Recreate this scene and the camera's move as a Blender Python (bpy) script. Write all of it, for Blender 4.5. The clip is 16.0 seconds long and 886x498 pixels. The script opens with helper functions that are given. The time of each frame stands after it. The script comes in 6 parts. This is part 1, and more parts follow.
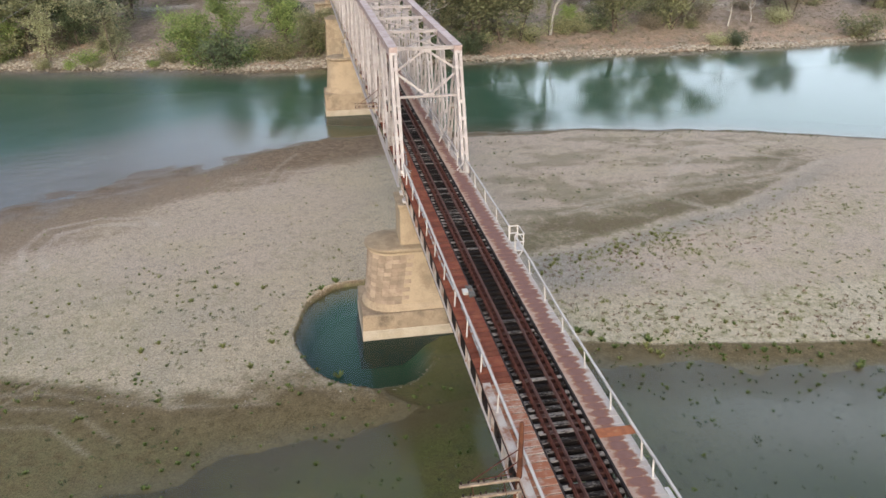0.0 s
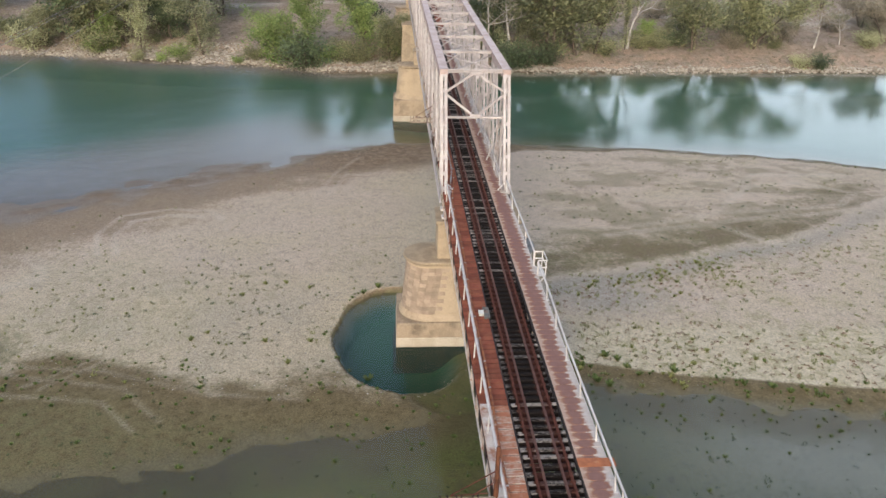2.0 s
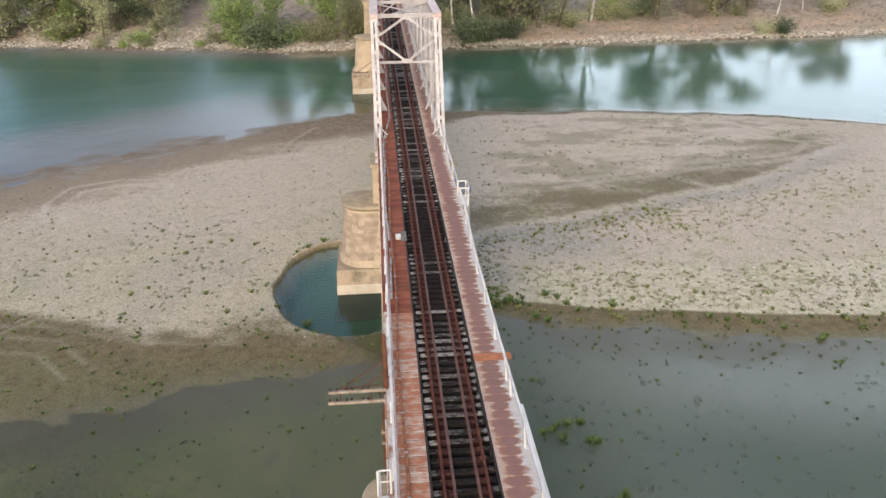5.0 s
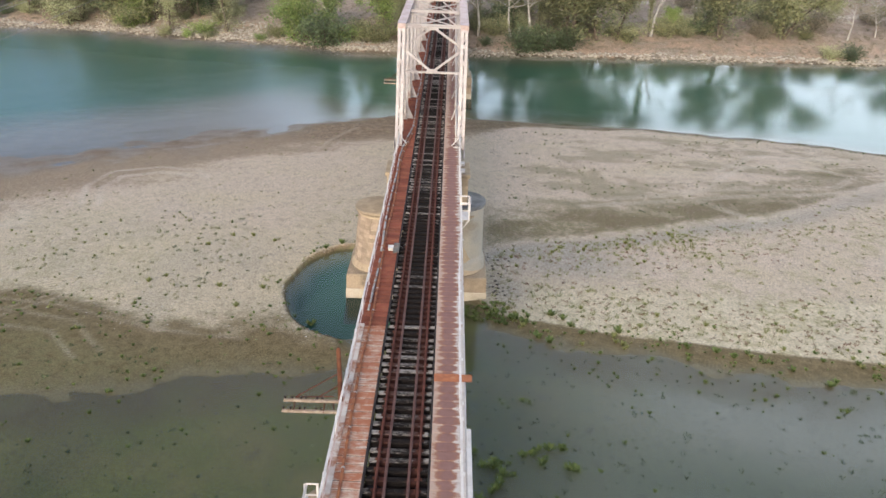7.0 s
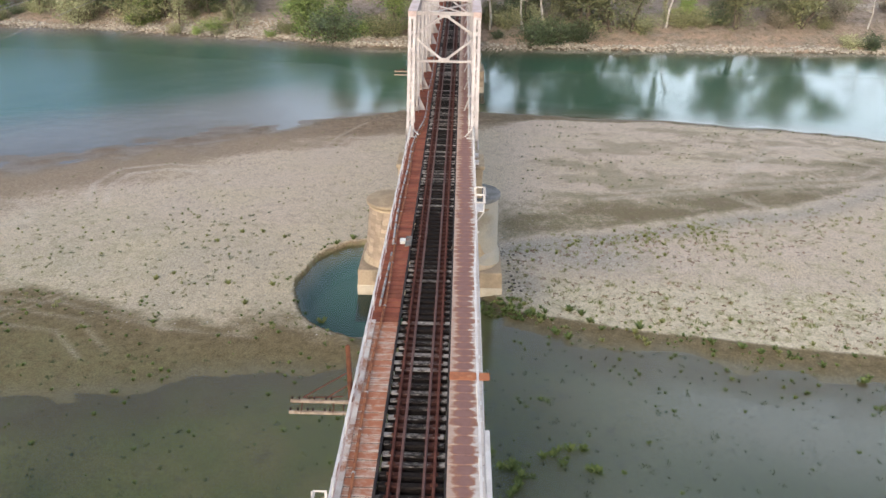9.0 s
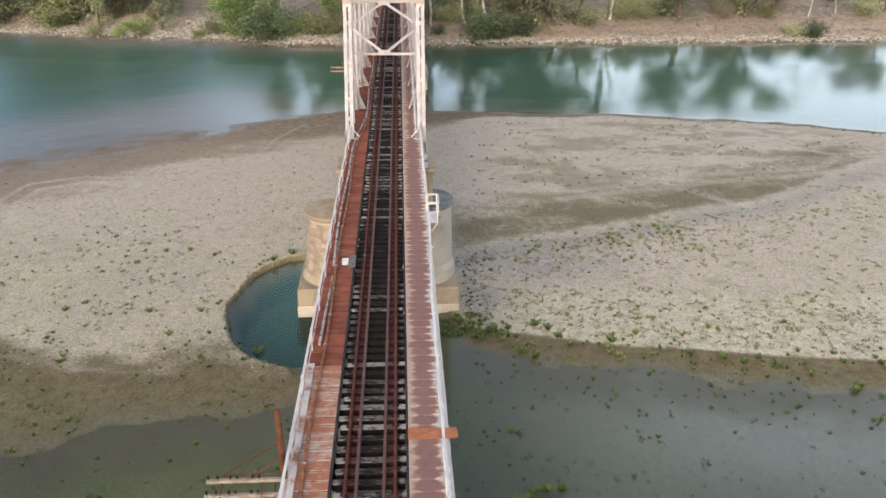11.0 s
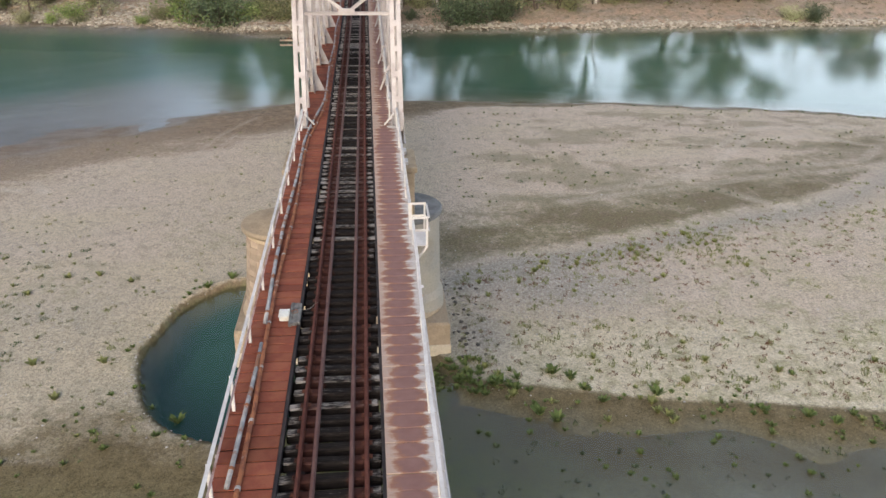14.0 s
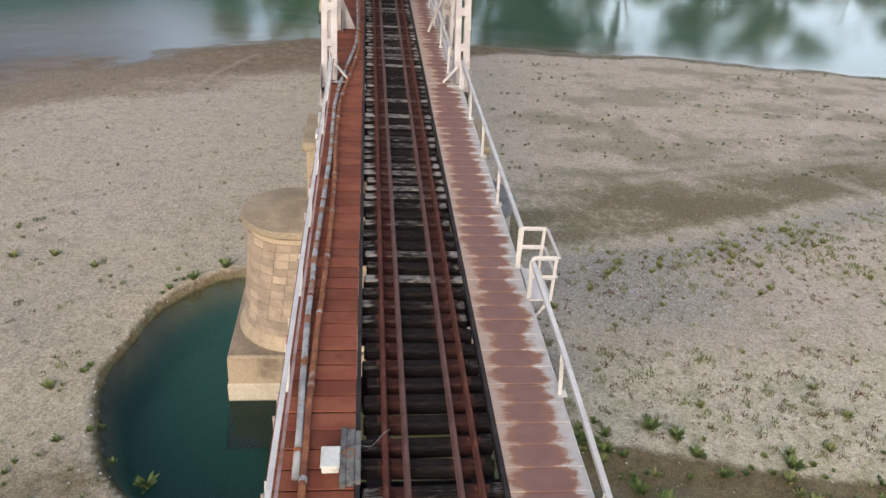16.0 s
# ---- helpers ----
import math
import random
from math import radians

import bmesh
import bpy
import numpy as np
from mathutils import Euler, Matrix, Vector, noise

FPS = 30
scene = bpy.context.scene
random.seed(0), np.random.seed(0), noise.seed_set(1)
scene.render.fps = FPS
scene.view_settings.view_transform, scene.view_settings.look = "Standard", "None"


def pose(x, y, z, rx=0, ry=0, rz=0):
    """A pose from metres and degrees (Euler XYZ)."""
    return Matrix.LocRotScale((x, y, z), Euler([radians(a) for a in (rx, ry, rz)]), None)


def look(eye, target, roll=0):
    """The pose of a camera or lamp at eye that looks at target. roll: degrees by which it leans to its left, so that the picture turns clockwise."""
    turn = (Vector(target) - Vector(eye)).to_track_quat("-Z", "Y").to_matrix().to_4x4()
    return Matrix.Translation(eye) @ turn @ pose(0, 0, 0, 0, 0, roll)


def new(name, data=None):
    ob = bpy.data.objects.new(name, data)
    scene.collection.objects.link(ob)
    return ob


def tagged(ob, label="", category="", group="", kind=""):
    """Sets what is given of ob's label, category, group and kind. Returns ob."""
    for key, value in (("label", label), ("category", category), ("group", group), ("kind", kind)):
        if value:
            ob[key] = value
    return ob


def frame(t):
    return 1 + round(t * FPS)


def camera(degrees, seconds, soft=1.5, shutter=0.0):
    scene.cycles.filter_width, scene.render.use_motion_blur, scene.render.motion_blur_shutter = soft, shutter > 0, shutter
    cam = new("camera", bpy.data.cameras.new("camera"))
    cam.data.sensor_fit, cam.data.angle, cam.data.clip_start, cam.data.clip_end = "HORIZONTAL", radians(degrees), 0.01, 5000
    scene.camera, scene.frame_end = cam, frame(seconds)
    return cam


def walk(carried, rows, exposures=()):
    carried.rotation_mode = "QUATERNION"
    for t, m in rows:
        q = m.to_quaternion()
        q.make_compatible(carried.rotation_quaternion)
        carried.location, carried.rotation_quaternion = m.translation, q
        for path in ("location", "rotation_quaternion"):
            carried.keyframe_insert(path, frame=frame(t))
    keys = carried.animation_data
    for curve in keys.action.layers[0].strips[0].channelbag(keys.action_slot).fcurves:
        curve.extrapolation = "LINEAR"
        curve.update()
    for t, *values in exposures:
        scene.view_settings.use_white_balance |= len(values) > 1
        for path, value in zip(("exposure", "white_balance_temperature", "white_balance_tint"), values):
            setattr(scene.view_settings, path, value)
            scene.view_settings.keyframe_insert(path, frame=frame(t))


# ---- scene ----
cam = camera(60.9, 16.0)
PATH = [
    (0, (-9.257, 0.47, 29.705), (-8.929, 2.241, 28.837), 0.0),
    (0.5, (-8.775, 0.417, 30.443), (-8.453, 2.191, 29.578), -0.3),
    (1, (-7.909, 0.094, 31.303), (-7.588, 1.871, 30.443), -0.2),
    (1.5, (-7.181, -0.56, 31.894), (-6.856, 1.215, 31.031), 0.3),
    (2, (-6.609, -1.377, 31.889), (-6.475, 0.417, 31.015), 1.5),
    (2.5, (-6.131, -2.234, 31.283), (-6.15, -0.437, 30.405), 1.1),
    (3, (-5.485, -2.895, 30.537), (-5.547, -1.101, 29.656), 0.8),
    (3.5, (-5.011, -3.246, 29.81), (-5.066, -1.451, 28.93), 1.3),
    (4, (-4.561, -3.324, 29.161), (-4.618, -1.528, 28.283), 0.7),
    (4.5, (-3.701, -3.422, 28.549), (-3.763, -1.626, 27.672), 0.2),
    (5, (-2.37, -3.61, 28.205), (-2.218, -1.821, 27.325), -0.4),
    (5.2, (-1.845, -3.615, 28.204), (-1.689, -1.825, 27.327), -0.4),
    (7.5, (1.591, -3.563, 29.136), (1.564, -1.767, 28.257), 2.1),
    (8, (1.622, -3.239, 28.998), (1.589, -1.442, 28.121), 1.8),
    (8.5, (1.47, -2.759, 28.538), (1.437, -0.963, 27.658), 1.4),
    (9, (1.266, -2.104, 27.957), (1.233, -0.31, 27.074), 1.0),
    (9.5, (1.237, -1.183, 27.39), (1.2, 0.61, 26.505), 0.6),
    (10, (1.209, 0.142, 27.081), (1.316, 1.933, 26.197), 0.6),
    (12.3, (0.991, 8.293, 24.803), (1.077, 10.087, 23.923), 0.8),
    (12.5, (1.054, 9.002, 24.604), (1.126, 10.794, 23.719), 0.6),
    (13, (1.02, 11.129, 23.654), (1.198, 12.914, 22.77), 0.5),
    (13.5, (1.023, 13.374, 22.674), (1.202, 15.159, 21.789), 0.4),
    (14, (1.063, 15.821, 21.608), (1.244, 17.606, 20.725), 0.8),
    (14.5, (0.918, 18.429, 20.538), (1.104, 20.213, 19.653), 1.5),
    (15, (0.606, 20.953, 19.556), (0.795, 22.736, 18.669), 2.1),
    (15.5, (-0.104, 23.785, 19.011), (0.092, 25.566, 18.122), 2.9),
    (16, (-1.129, 26.494, 19.092), (-0.921, 28.204, 18.076), 4.1),
]
walk(cam, [(t, look(eye, target, roll)) for t, eye, target, roll in PATH], [(0, 0.82, 6220, 10), (1.5, 0.85, 6220, 10), (4, 1.04, 6220, 10), (9, 1.08, 6220, 10), (13, 0.93, 6220, 10), (16, 0.85, 6220, 10)])

# ---- world and light ----
sun_dir = Vector((0.22, 0.85, -0.46))
world = bpy.data.worlds.new("sky")
scene.world = world
world.use_nodes = True
wn = world.node_tree.nodes
sky = wn.new("ShaderNodeTexSky")
sky.sky_type = "NISHITA"
sky.sun_disc = False
sky.sun_elevation = radians(27)
sky.sun_rotation = radians(194)
sky.air_density, sky.dust_density, sky.ozone_density = 1.2, 4.5, 2.6
wn["Background"].inputs[1].default_value = 0.15
wl = world.node_tree.links
ray_dir = wn.new("ShaderNodeTexCoord").outputs["Generated"]
lobe = wn.new("ShaderNodeVectorMath")
lobe.operation = "DOT_PRODUCT"
wl.new(ray_dir, lobe.inputs[0])
lobe.inputs[1].default_value = (0.66, 0.70, 0.28)
cloud = wn.new("ShaderNodeTexNoise")
cloud.inputs["Scale"].default_value, cloud.inputs["Detail"].default_value = 2.2, 5
wl.new(ray_dir, cloud.inputs["Vector"])
cover = wn.new("ShaderNodeMath")
cover.operation = "MULTIPLY_ADD"
wl.new(cloud.outputs[0], cover.inputs[0])
cover.inputs[1].default_value = 0.3
wl.new(lobe.outputs["Value"], cover.inputs[2])
veil = wn.new("ShaderNodeMapRange")
veil.interpolation_type = "SMOOTHSTEP"
wl.new(cover.outputs[0], veil.inputs["Value"])
veil.inputs["From Min"].default_value, veil.inputs["From Max"].default_value, veil.inputs["To Max"].default_value = 0.50, 1.12, 0.9
height = wn.new("ShaderNodeSeparateXYZ")
wl.new(ray_dir, height.inputs[0])
low_haze = wn.new("ShaderNodeMapRange")
low_haze.interpolation_type = "SMOOTHSTEP"
wl.new(height.outputs[2], low_haze.inputs["Value"])
low_haze.inputs["From Min"].default_value, low_haze.inputs["From Max"].default_value = 0.27, 0.64
low_haze.inputs["To Min"].default_value, low_haze.inputs["To Max"].default_value = 1.0, 0.32
haze = wn.new("ShaderNodeMath")
haze.operation = "MULTIPLY"
wl.new(veil.outputs[0], haze.inputs[0])
wl.new(low_haze.outputs[0], haze.inputs[1])
blend = wn.new("ShaderNodeMixRGB")
wl.new(haze.outputs[0], blend.inputs[0])
wl.new(sky.outputs[0], blend.inputs[1])
blend.inputs[2].default_value = (8.9, 9.95, 10.9, 1)
wl.new(blend.outputs[0], wn["Background"].inputs[0])
sun = new("sun", bpy.data.lights.new("sun", "SUN"))
sun.data.energy, sun.data.angle, sun.data.color = 0.75, radians(25), (1.0, 0.93, 0.85)
sun.matrix_world = look((0, 0, 80), Vector((0, 0, 80)) + sun_dir)

WATER = -1.6          # river level; the rail tops are at 10.0
RNG = np.random.default_rng(7)


# ---- materials ----
class Nodes:
    """A small wrapper to wire node materials."""

    def __init__(self, name):
        self.mat = bpy.data.materials.new(name)
        self.mat.use_nodes = True
        self.t = self.mat.node_tree
        self.bsdf = self.t.nodes["Principled BSDF"]
        self.out = self.t.nodes["Material Output"]

    def n(self, kind, **inputs):
        node = self.t.nodes.new("ShaderNode" + kind)
        for k, v in inputs.items():
            self.put(v, node.inputs[k.replace("_", " ")])
        return node

    def put(self, v, socket):
        if hasattr(v, "links"):
            self.t.links.new(v, socket)
        else:
            socket.default_value = v

    def noise(self, vec, scale, detail=4.0, rough=0.55):
        return self.n("TexNoise", Vector=vec, Scale=scale, Detail=detail, Roughness=rough).outputs[0]

    def math(self, op, a, b=0.0):
        m = self.n("Math")
        m.operation = op
        self.put(a, m.inputs[0])
        self.put(b, m.inputs[1])
        return m.outputs[0]

    def step(self, v, lo, hi):
        m = self.n("MapRange", Value=v)
        m.interpolation_type = "SMOOTHSTEP"
        m.inputs["From Min"].default_value, m.inputs["From Max"].default_value = lo, hi
        return m.outputs[0]

    def mix(self, f, a, b, blend="MIX"):
        m = self.n("MixRGB")
        m.blend_type = blend
        for v, s in zip((f, a, b), m.inputs):
            self.put((*v, 1) if isinstance(v, tuple) and len(v) == 3 else v, s)
        return m.outputs[0]

    def bump(self, height, strength, distance=0.05):
        return self.n("Bump", Height=height, Strength=strength, Distance=distance).outputs[0]

    def attr(self, name):
        a = self.n("Attribute")
        a.attribute_name = name
        return a.outputs["Fac"]

    def done(self, color, rough=0.8, normal=None, metal=0.0, gloss=0.1):
        self.put(gloss, self.bsdf.inputs["Specular IOR Level"])
        self.put((*color, 1) if isinstance(color, tuple) and len(color) == 3 else color, self.bsdf.inputs["Base Color"])
        self.put(rough, self.bsdf.inputs["Roughness"])
        self.put(metal, self.bsdf.inputs["Metallic"])
        if normal is not None:
            self.put(normal, self.bsdf.inputs["Normal"])
        return self.mat


def surface(name, c1, c2, c3=None, scale=3.0, fine=25.0, rough=0.8, bump=0.3, spread=0.25, lo=0.42, hi=0.62, stain=(0.6, 0.75), metal=0.0):
    """Two colours blended by a broad noise, a third in patches, grain, and a small difference from object to object."""
    s = Nodes(name)
    geo = s.n("NewGeometry").outputs["Position"]
    rnd = s.n("ObjectInfo").outputs["Random"]
    big = s.noise(geo, scale, 5)
    small = s.noise(geo, fine, 3)
    col = s.mix(s.step(big, lo, hi), c1, c2)
    if c3:
        col = s.mix(s.step(s.noise(geo, scale * 0.55, 6, 0.65), *stain), col, c3)
    col = s.mix(0.35, col, s.n("CombineColor", Red=small, Green=small, Blue=small).outputs[0], "OVERLAY")
    bright = s.math("ADD", s.math("MULTIPLY", rnd, spread), 1.0 - spread / 2)
    col = s.mix(1.0, col, s.n("CombineColor", Red=bright, Green=bright, Blue=bright).outputs[0], "MULTIPLY")
    return s.done(col, s.math("ADD", s.math("MULTIPLY", small, 0.2), rough - 0.1), s.bump(s.math("ADD", big, small), bump), metal)


PAINT = surface("weathered_paint", (0.395, 0.355, 0.335), (0.325, 0.287, 0.270), (0.229, 0.148, 0.115), 1.3, 30, 0.55, 0.1, 0.08, stain=(0.62, 0.74))
CHORD_TOP = surface("faded_pink_paint", (0.40, 0.315, 0.288), (0.335, 0.255, 0.228), (0.22, 0.135, 0.10), 1.1, 30, 0.6, 0.1, 0.08)
WHITE = surface("white_paint", (0.475, 0.440, 0.408), (0.405, 0.370, 0.340), (0.281, 0.178, 0.133), 2.0, 40, 0.5, 0.1, 0.08, stain=(0.66, 0.76))
RUST = surface("rust", (0.068, 0.024, 0.017), (0.098, 0.036, 0.025), (0.04, 0.018, 0.015), 3.0, 60, 0.85, 0.3, 0.1)
CHAIR = surface("dark_rust", (0.040, 0.017, 0.013), (0.075, 0.029, 0.019), (0.115, 0.045, 0.026), 2.2, 50, 0.9, 0.3, 0.1, stain=(0.56, 0.68))
GUARD = surface("worn_rail_steel", (0.088, 0.043, 0.035), (0.112, 0.058, 0.047), (0.060, 0.028, 0.023), 2.0, 60, 0.6, 0.2, 0.1)
ORANGE = surface("orange_rust", (0.296, 0.111, 0.052), (0.237, 0.089, 0.044), (0.333, 0.178, 0.104), 3.0, 40, 0.8, 0.2, 0.1)
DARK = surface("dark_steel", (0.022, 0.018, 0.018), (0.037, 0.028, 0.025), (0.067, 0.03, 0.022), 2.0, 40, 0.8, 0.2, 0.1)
PIPE_GREY = surface("grey_cable_sleeve", (0.34, 0.325, 0.31), (0.23, 0.215, 0.205), (0.235, 0.105, 0.058), 3.2, 45, 0.75, 0.4, 0.12, stain=(0.50, 0.60))
PIPE_RUST = surface("rusty_pipe", (0.25, 0.098, 0.046), (0.155, 0.058, 0.034), (0.34, 0.28, 0.24), 3.4, 40, 0.8, 0.3, 0.1)
OLD_WOOD = surface("grey_wood", (0.163, 0.155, 0.141), (0.104, 0.096, 0.089), (0.059, 0.052, 0.048), 6.0, 70, 0.9, 0.6, 0.2)
POLE_WOOD = surface("creosoted_pole", (0.105, 0.043, 0.024), (0.05, 0.022, 0.015), (0.16, 0.09, 0.055), 2.0, 40, 0.85, 0.5, 0.1)
ARM_WOOD = surface("pale_timber", (0.285, 0.225, 0.170), (0.205, 0.155, 0.115), (0.178, 0.126, 0.081), 4.0, 60, 0.85, 0.5, 0.1)
RAIL_PINK = surface("pinkish_worn_paint", (0.40, 0.29, 0.26), (0.33, 0.225, 0.19), (0.24, 0.12, 0.08), 2.5, 40, 0.6, 0.15, 0.05, stain=(0.52, 0.66))
GLASSY = surface("dark_porcelain", (0.022, 0.015, 0.013), (0.037, 0.022, 0.018), None, 8, 60, 0.3, 0.0, 0.1)
BOX = surface("cream_box", (0.533, 0.511, 0.459), (0.459, 0.429, 0.37), (0.333, 0.266, 0.207), 5.0, 40, 0.55, 0.1, 0.0)
STONE = surface("pier_render", (0.35, 0.272, 0.185), (0.300, 0.232, 0.158), (0.225, 0.172, 0.118), 0.7, 14, 0.9, 0.4, 0.05, stain=(0.54, 0.74))
STONE_CAP = surface("pier_cap_stone", (0.315, 0.245, 0.165), (0.25, 0.194, 0.132), (0.140, 0.108, 0.078), 1.2, 14, 0.9, 0.5, 0.05)
STONE_DIRTY = surface("streaked_stone", (0.30, 0.232, 0.160), (0.245, 0.188, 0.130), (0.150, 0.115, 0.080), 0.9, 16, 0.9, 0.6, 0.05, stain=(0.50, 0.70))
STONE_PALE = surface("washed_stone", (0.37, 0.318, 0.244), (0.326, 0.277, 0.207), (0.266, 0.218, 0.159), 0.8, 14, 0.85, 0.3, 0.05)
CONCRETE = surface("patched_concrete", (0.33, 0.295, 0.24), (0.285, 0.265, 0.232), (0.24, 0.205, 0.155), 0.5, 14, 0.9, 0.25, 0.0, stain=(0.5, 0.7))
CAP_GREY = surface("grey_cap", (0.17, 0.168, 0.165), (0.125, 0.123, 0.12), (0.22, 0.21, 0.2), 1.5, 20, 0.9, 0.3, 0.0)
BRICK = surface("pier_brick", (0.300, 0.232, 0.170), (0.245, 0.187, 0.138), (0.195, 0.147, 0.110), 1.5, 20, 0.9, 0.5, 0.42)
# Dark tone covers both the soot and the shade of the recessed joints.
JOINT = surface("brick_joint", (0.175, 0.132, 0.094), (0.135, 0.10, 0.072), None, 3.0, 30, 0.95, 0.4, 0.0)
def stones_material(name, c1, c2):
    s = Nodes(name)
    isl = s.n("NewGeometry").outputs["Random Per Island"]
    geo = s.n("NewGeometry").outputs["Position"]
    col = s.mix(isl, c1, c2)
    col = s.mix(s.math("MULTIPLY", s.noise(geo, 3.0, 5), 0.5), col, (0.13, 0.11, 0.09))
    return s.done(col, 0.9, s.bump(s.noise(geo, 6.0, 5), 0.5, 0.1))


ROCK = stones_material("pale_rock", (0.40, 0.36, 0.29), (0.16, 0.13, 0.10))
DARK_STONE = stones_material("dark_stone", (0.09, 0.08, 0.07), (0.03, 0.027, 0.024))
PEBBLE = stones_material("pebble", (0.46, 0.43, 0.39), (0.20, 0.175, 0.15))
# Dark green tone stands in for light lost in the murky water.
SUNKEN_STONE = surface("water_dimmed_stone", (0.018, 0.041, 0.033), (0.026, 0.044, 0.03), None, 1.0, 10, 0.9, 0.3, 0.0)
BARK = surface("bark", (0.118, 0.092, 0.07), (0.081, 0.063, 0.048), None, 3.0, 20, 0.9, 0.6, 0.1)
BARK_PALE = surface("pale_bark", (0.39, 0.36, 0.32), (0.29, 0.262, 0.232), (0.163, 0.141, 0.118), 1.5, 20, 0.85, 0.4, 0.1)


def leaf_material(name, c1, c2):
    s = Nodes(name)
    isl = s.n("NewGeometry").outputs["Random Per Island"]
    rnd = s.n("ObjectInfo").outputs["Random"]
    col = s.mix(isl, c1, c2)
    b = s.math("ADD", s.math("MULTIPLY", rnd, 0.5), 0.75)
    col = s.mix(1.0, col, s.n("CombineColor", Red=b, Green=b, Blue=b).outputs[0], "MULTIPLY")
    s.put(0.15, s.bsdf.inputs["Transmission Weight"])
    return s.done(col, 0.7)


LEAF_BRIGHT = leaf_material("bright_leaf", (0.100, 0.145, 0.038), (0.232, 0.278, 0.085))
LEAF_YOUNG = leaf_material("young_leaf", (0.10, 0.165, 0.022), (0.21, 0.27, 0.042))
LEAF_OLIVE = leaf_material("olive_leaf", (0.115, 0.122, 0.055), (0.250, 0.240, 0.118))
LEAF_DARK = leaf_material("dark_leaf", (0.045, 0.062, 0.030), (0.100, 0.120, 0.055))
LEAF_PALE = leaf_material("pale_leaf", (0.200, 0.205, 0.100), (0.330, 0.320, 0.175))
LEAF_DRY = leaf_material("dry_leaf", (0.150, 0.128, 0.088), (0.255, 0.215, 0.150))
WEED = leaf_material("green_weed", (0.056, 0.082, 0.020), (0.130, 0.155, 0.046))
WEED_DARK = leaf_material("dull_weed", (0.135, 0.132, 0.06), (0.225, 0.21, 0.105))
CLUMP = leaf_material("olive_weed", (0.112, 0.122, 0.038), (0.20, 0.20, 0.07))
RUSSET = leaf_material("russet_weed", (0.12, 0.055, 0.035), (0.20, 0.095, 0.055))
WEED_PALE = leaf_material("yellow_weed", (0.17, 0.19, 0.06), (0.27, 0.275, 0.11))
DOT = leaf_material("brown_olive_weed", (0.132, 0.138, 0.058), (0.215, 0.215, 0.10))


def plate_right(name, bias):
    """Rusty middle, white paint left at the outer edge and along the seams."""
    s = Nodes(name)
    tc = s.n("TexCoord").outputs["Object"]
    geo = s.n("NewGeometry").outputs["Position"]
    sep = s.n("SeparateXYZ", Vector=tc)
    x, y = sep.outputs[0], sep.outputs[1]
    rnd = s.n("ObjectInfo").outputs["Random"]
    drawn = s.n("Mapping", Vector=geo)
    drawn.inputs["Scale"].default_value = (0.8, 5.0, 1.0)
    ragged = s.math("ADD", s.math("MULTIPLY", s.math("SUBTRACT", s.noise(geo, 2.6, 8, 0.62), 0.5), 0.75), s.math("MULTIPLY", s.math("SUBTRACT", s.noise(drawn.outputs[0], 3.5, 5, 0.7), 0.5), 0.32))
    along = s.n("SeparateXYZ", Vector=geo).outputs[1]
    shift = s.math("ADD", s.math("MULTIPLY", s.step(along, 28.0, 36.0), -0.04), 0.09)
    where = s.math("ABSOLUTE", s.math("ADD", x, shift))
    edge = s.math("ADD", s.math("ADD", where, ragged), s.math("ADD", s.math("MULTIPLY", s.math("SUBTRACT", rnd, 0.5), 0.16), s.math("ADD", bias, s.math("MULTIPLY", s.step(along, 38.0, 30.0), 0.045))))
    seam = s.math("MULTIPLY", s.step(s.math("ABSOLUTE", y), 0.13, 0.25), 0.16)
    white = s.step(s.math("ADD", edge, seam), 0.40, 0.60)
    halo = s.step(s.math("ADD", edge, seam), 0.26, 0.50)
    rust = s.mix(s.noise(geo, 3.0, 5), (0.14, 0.068, 0.056), (0.20, 0.115, 0.095))
    rust = s.mix(halo, rust, (0.222, 0.107, 0.063))
    paint = s.mix(s.noise(geo, 5.0, 5), (0.31, 0.26, 0.225), (0.43, 0.392, 0.36))
    washed = s.step(s.math("ADD", s.math("MULTIPLY", x, -1.0), s.math("MULTIPLY", s.noise(drawn.outputs[0], 2.0, 6, 0.7), 0.5)), 0.22, 0.62)
    paint = s.mix(s.math("MULTIPLY", washed, 0.8), paint, s.mix(s.noise(geo, 6.0, 5), (0.30, 0.165, 0.10), (0.31, 0.24, 0.19)))
    return s.done(s.mix(white, rust, paint), 0.7, s.bump(s.noise(geo, 30, 4), 0.25, 0.02))


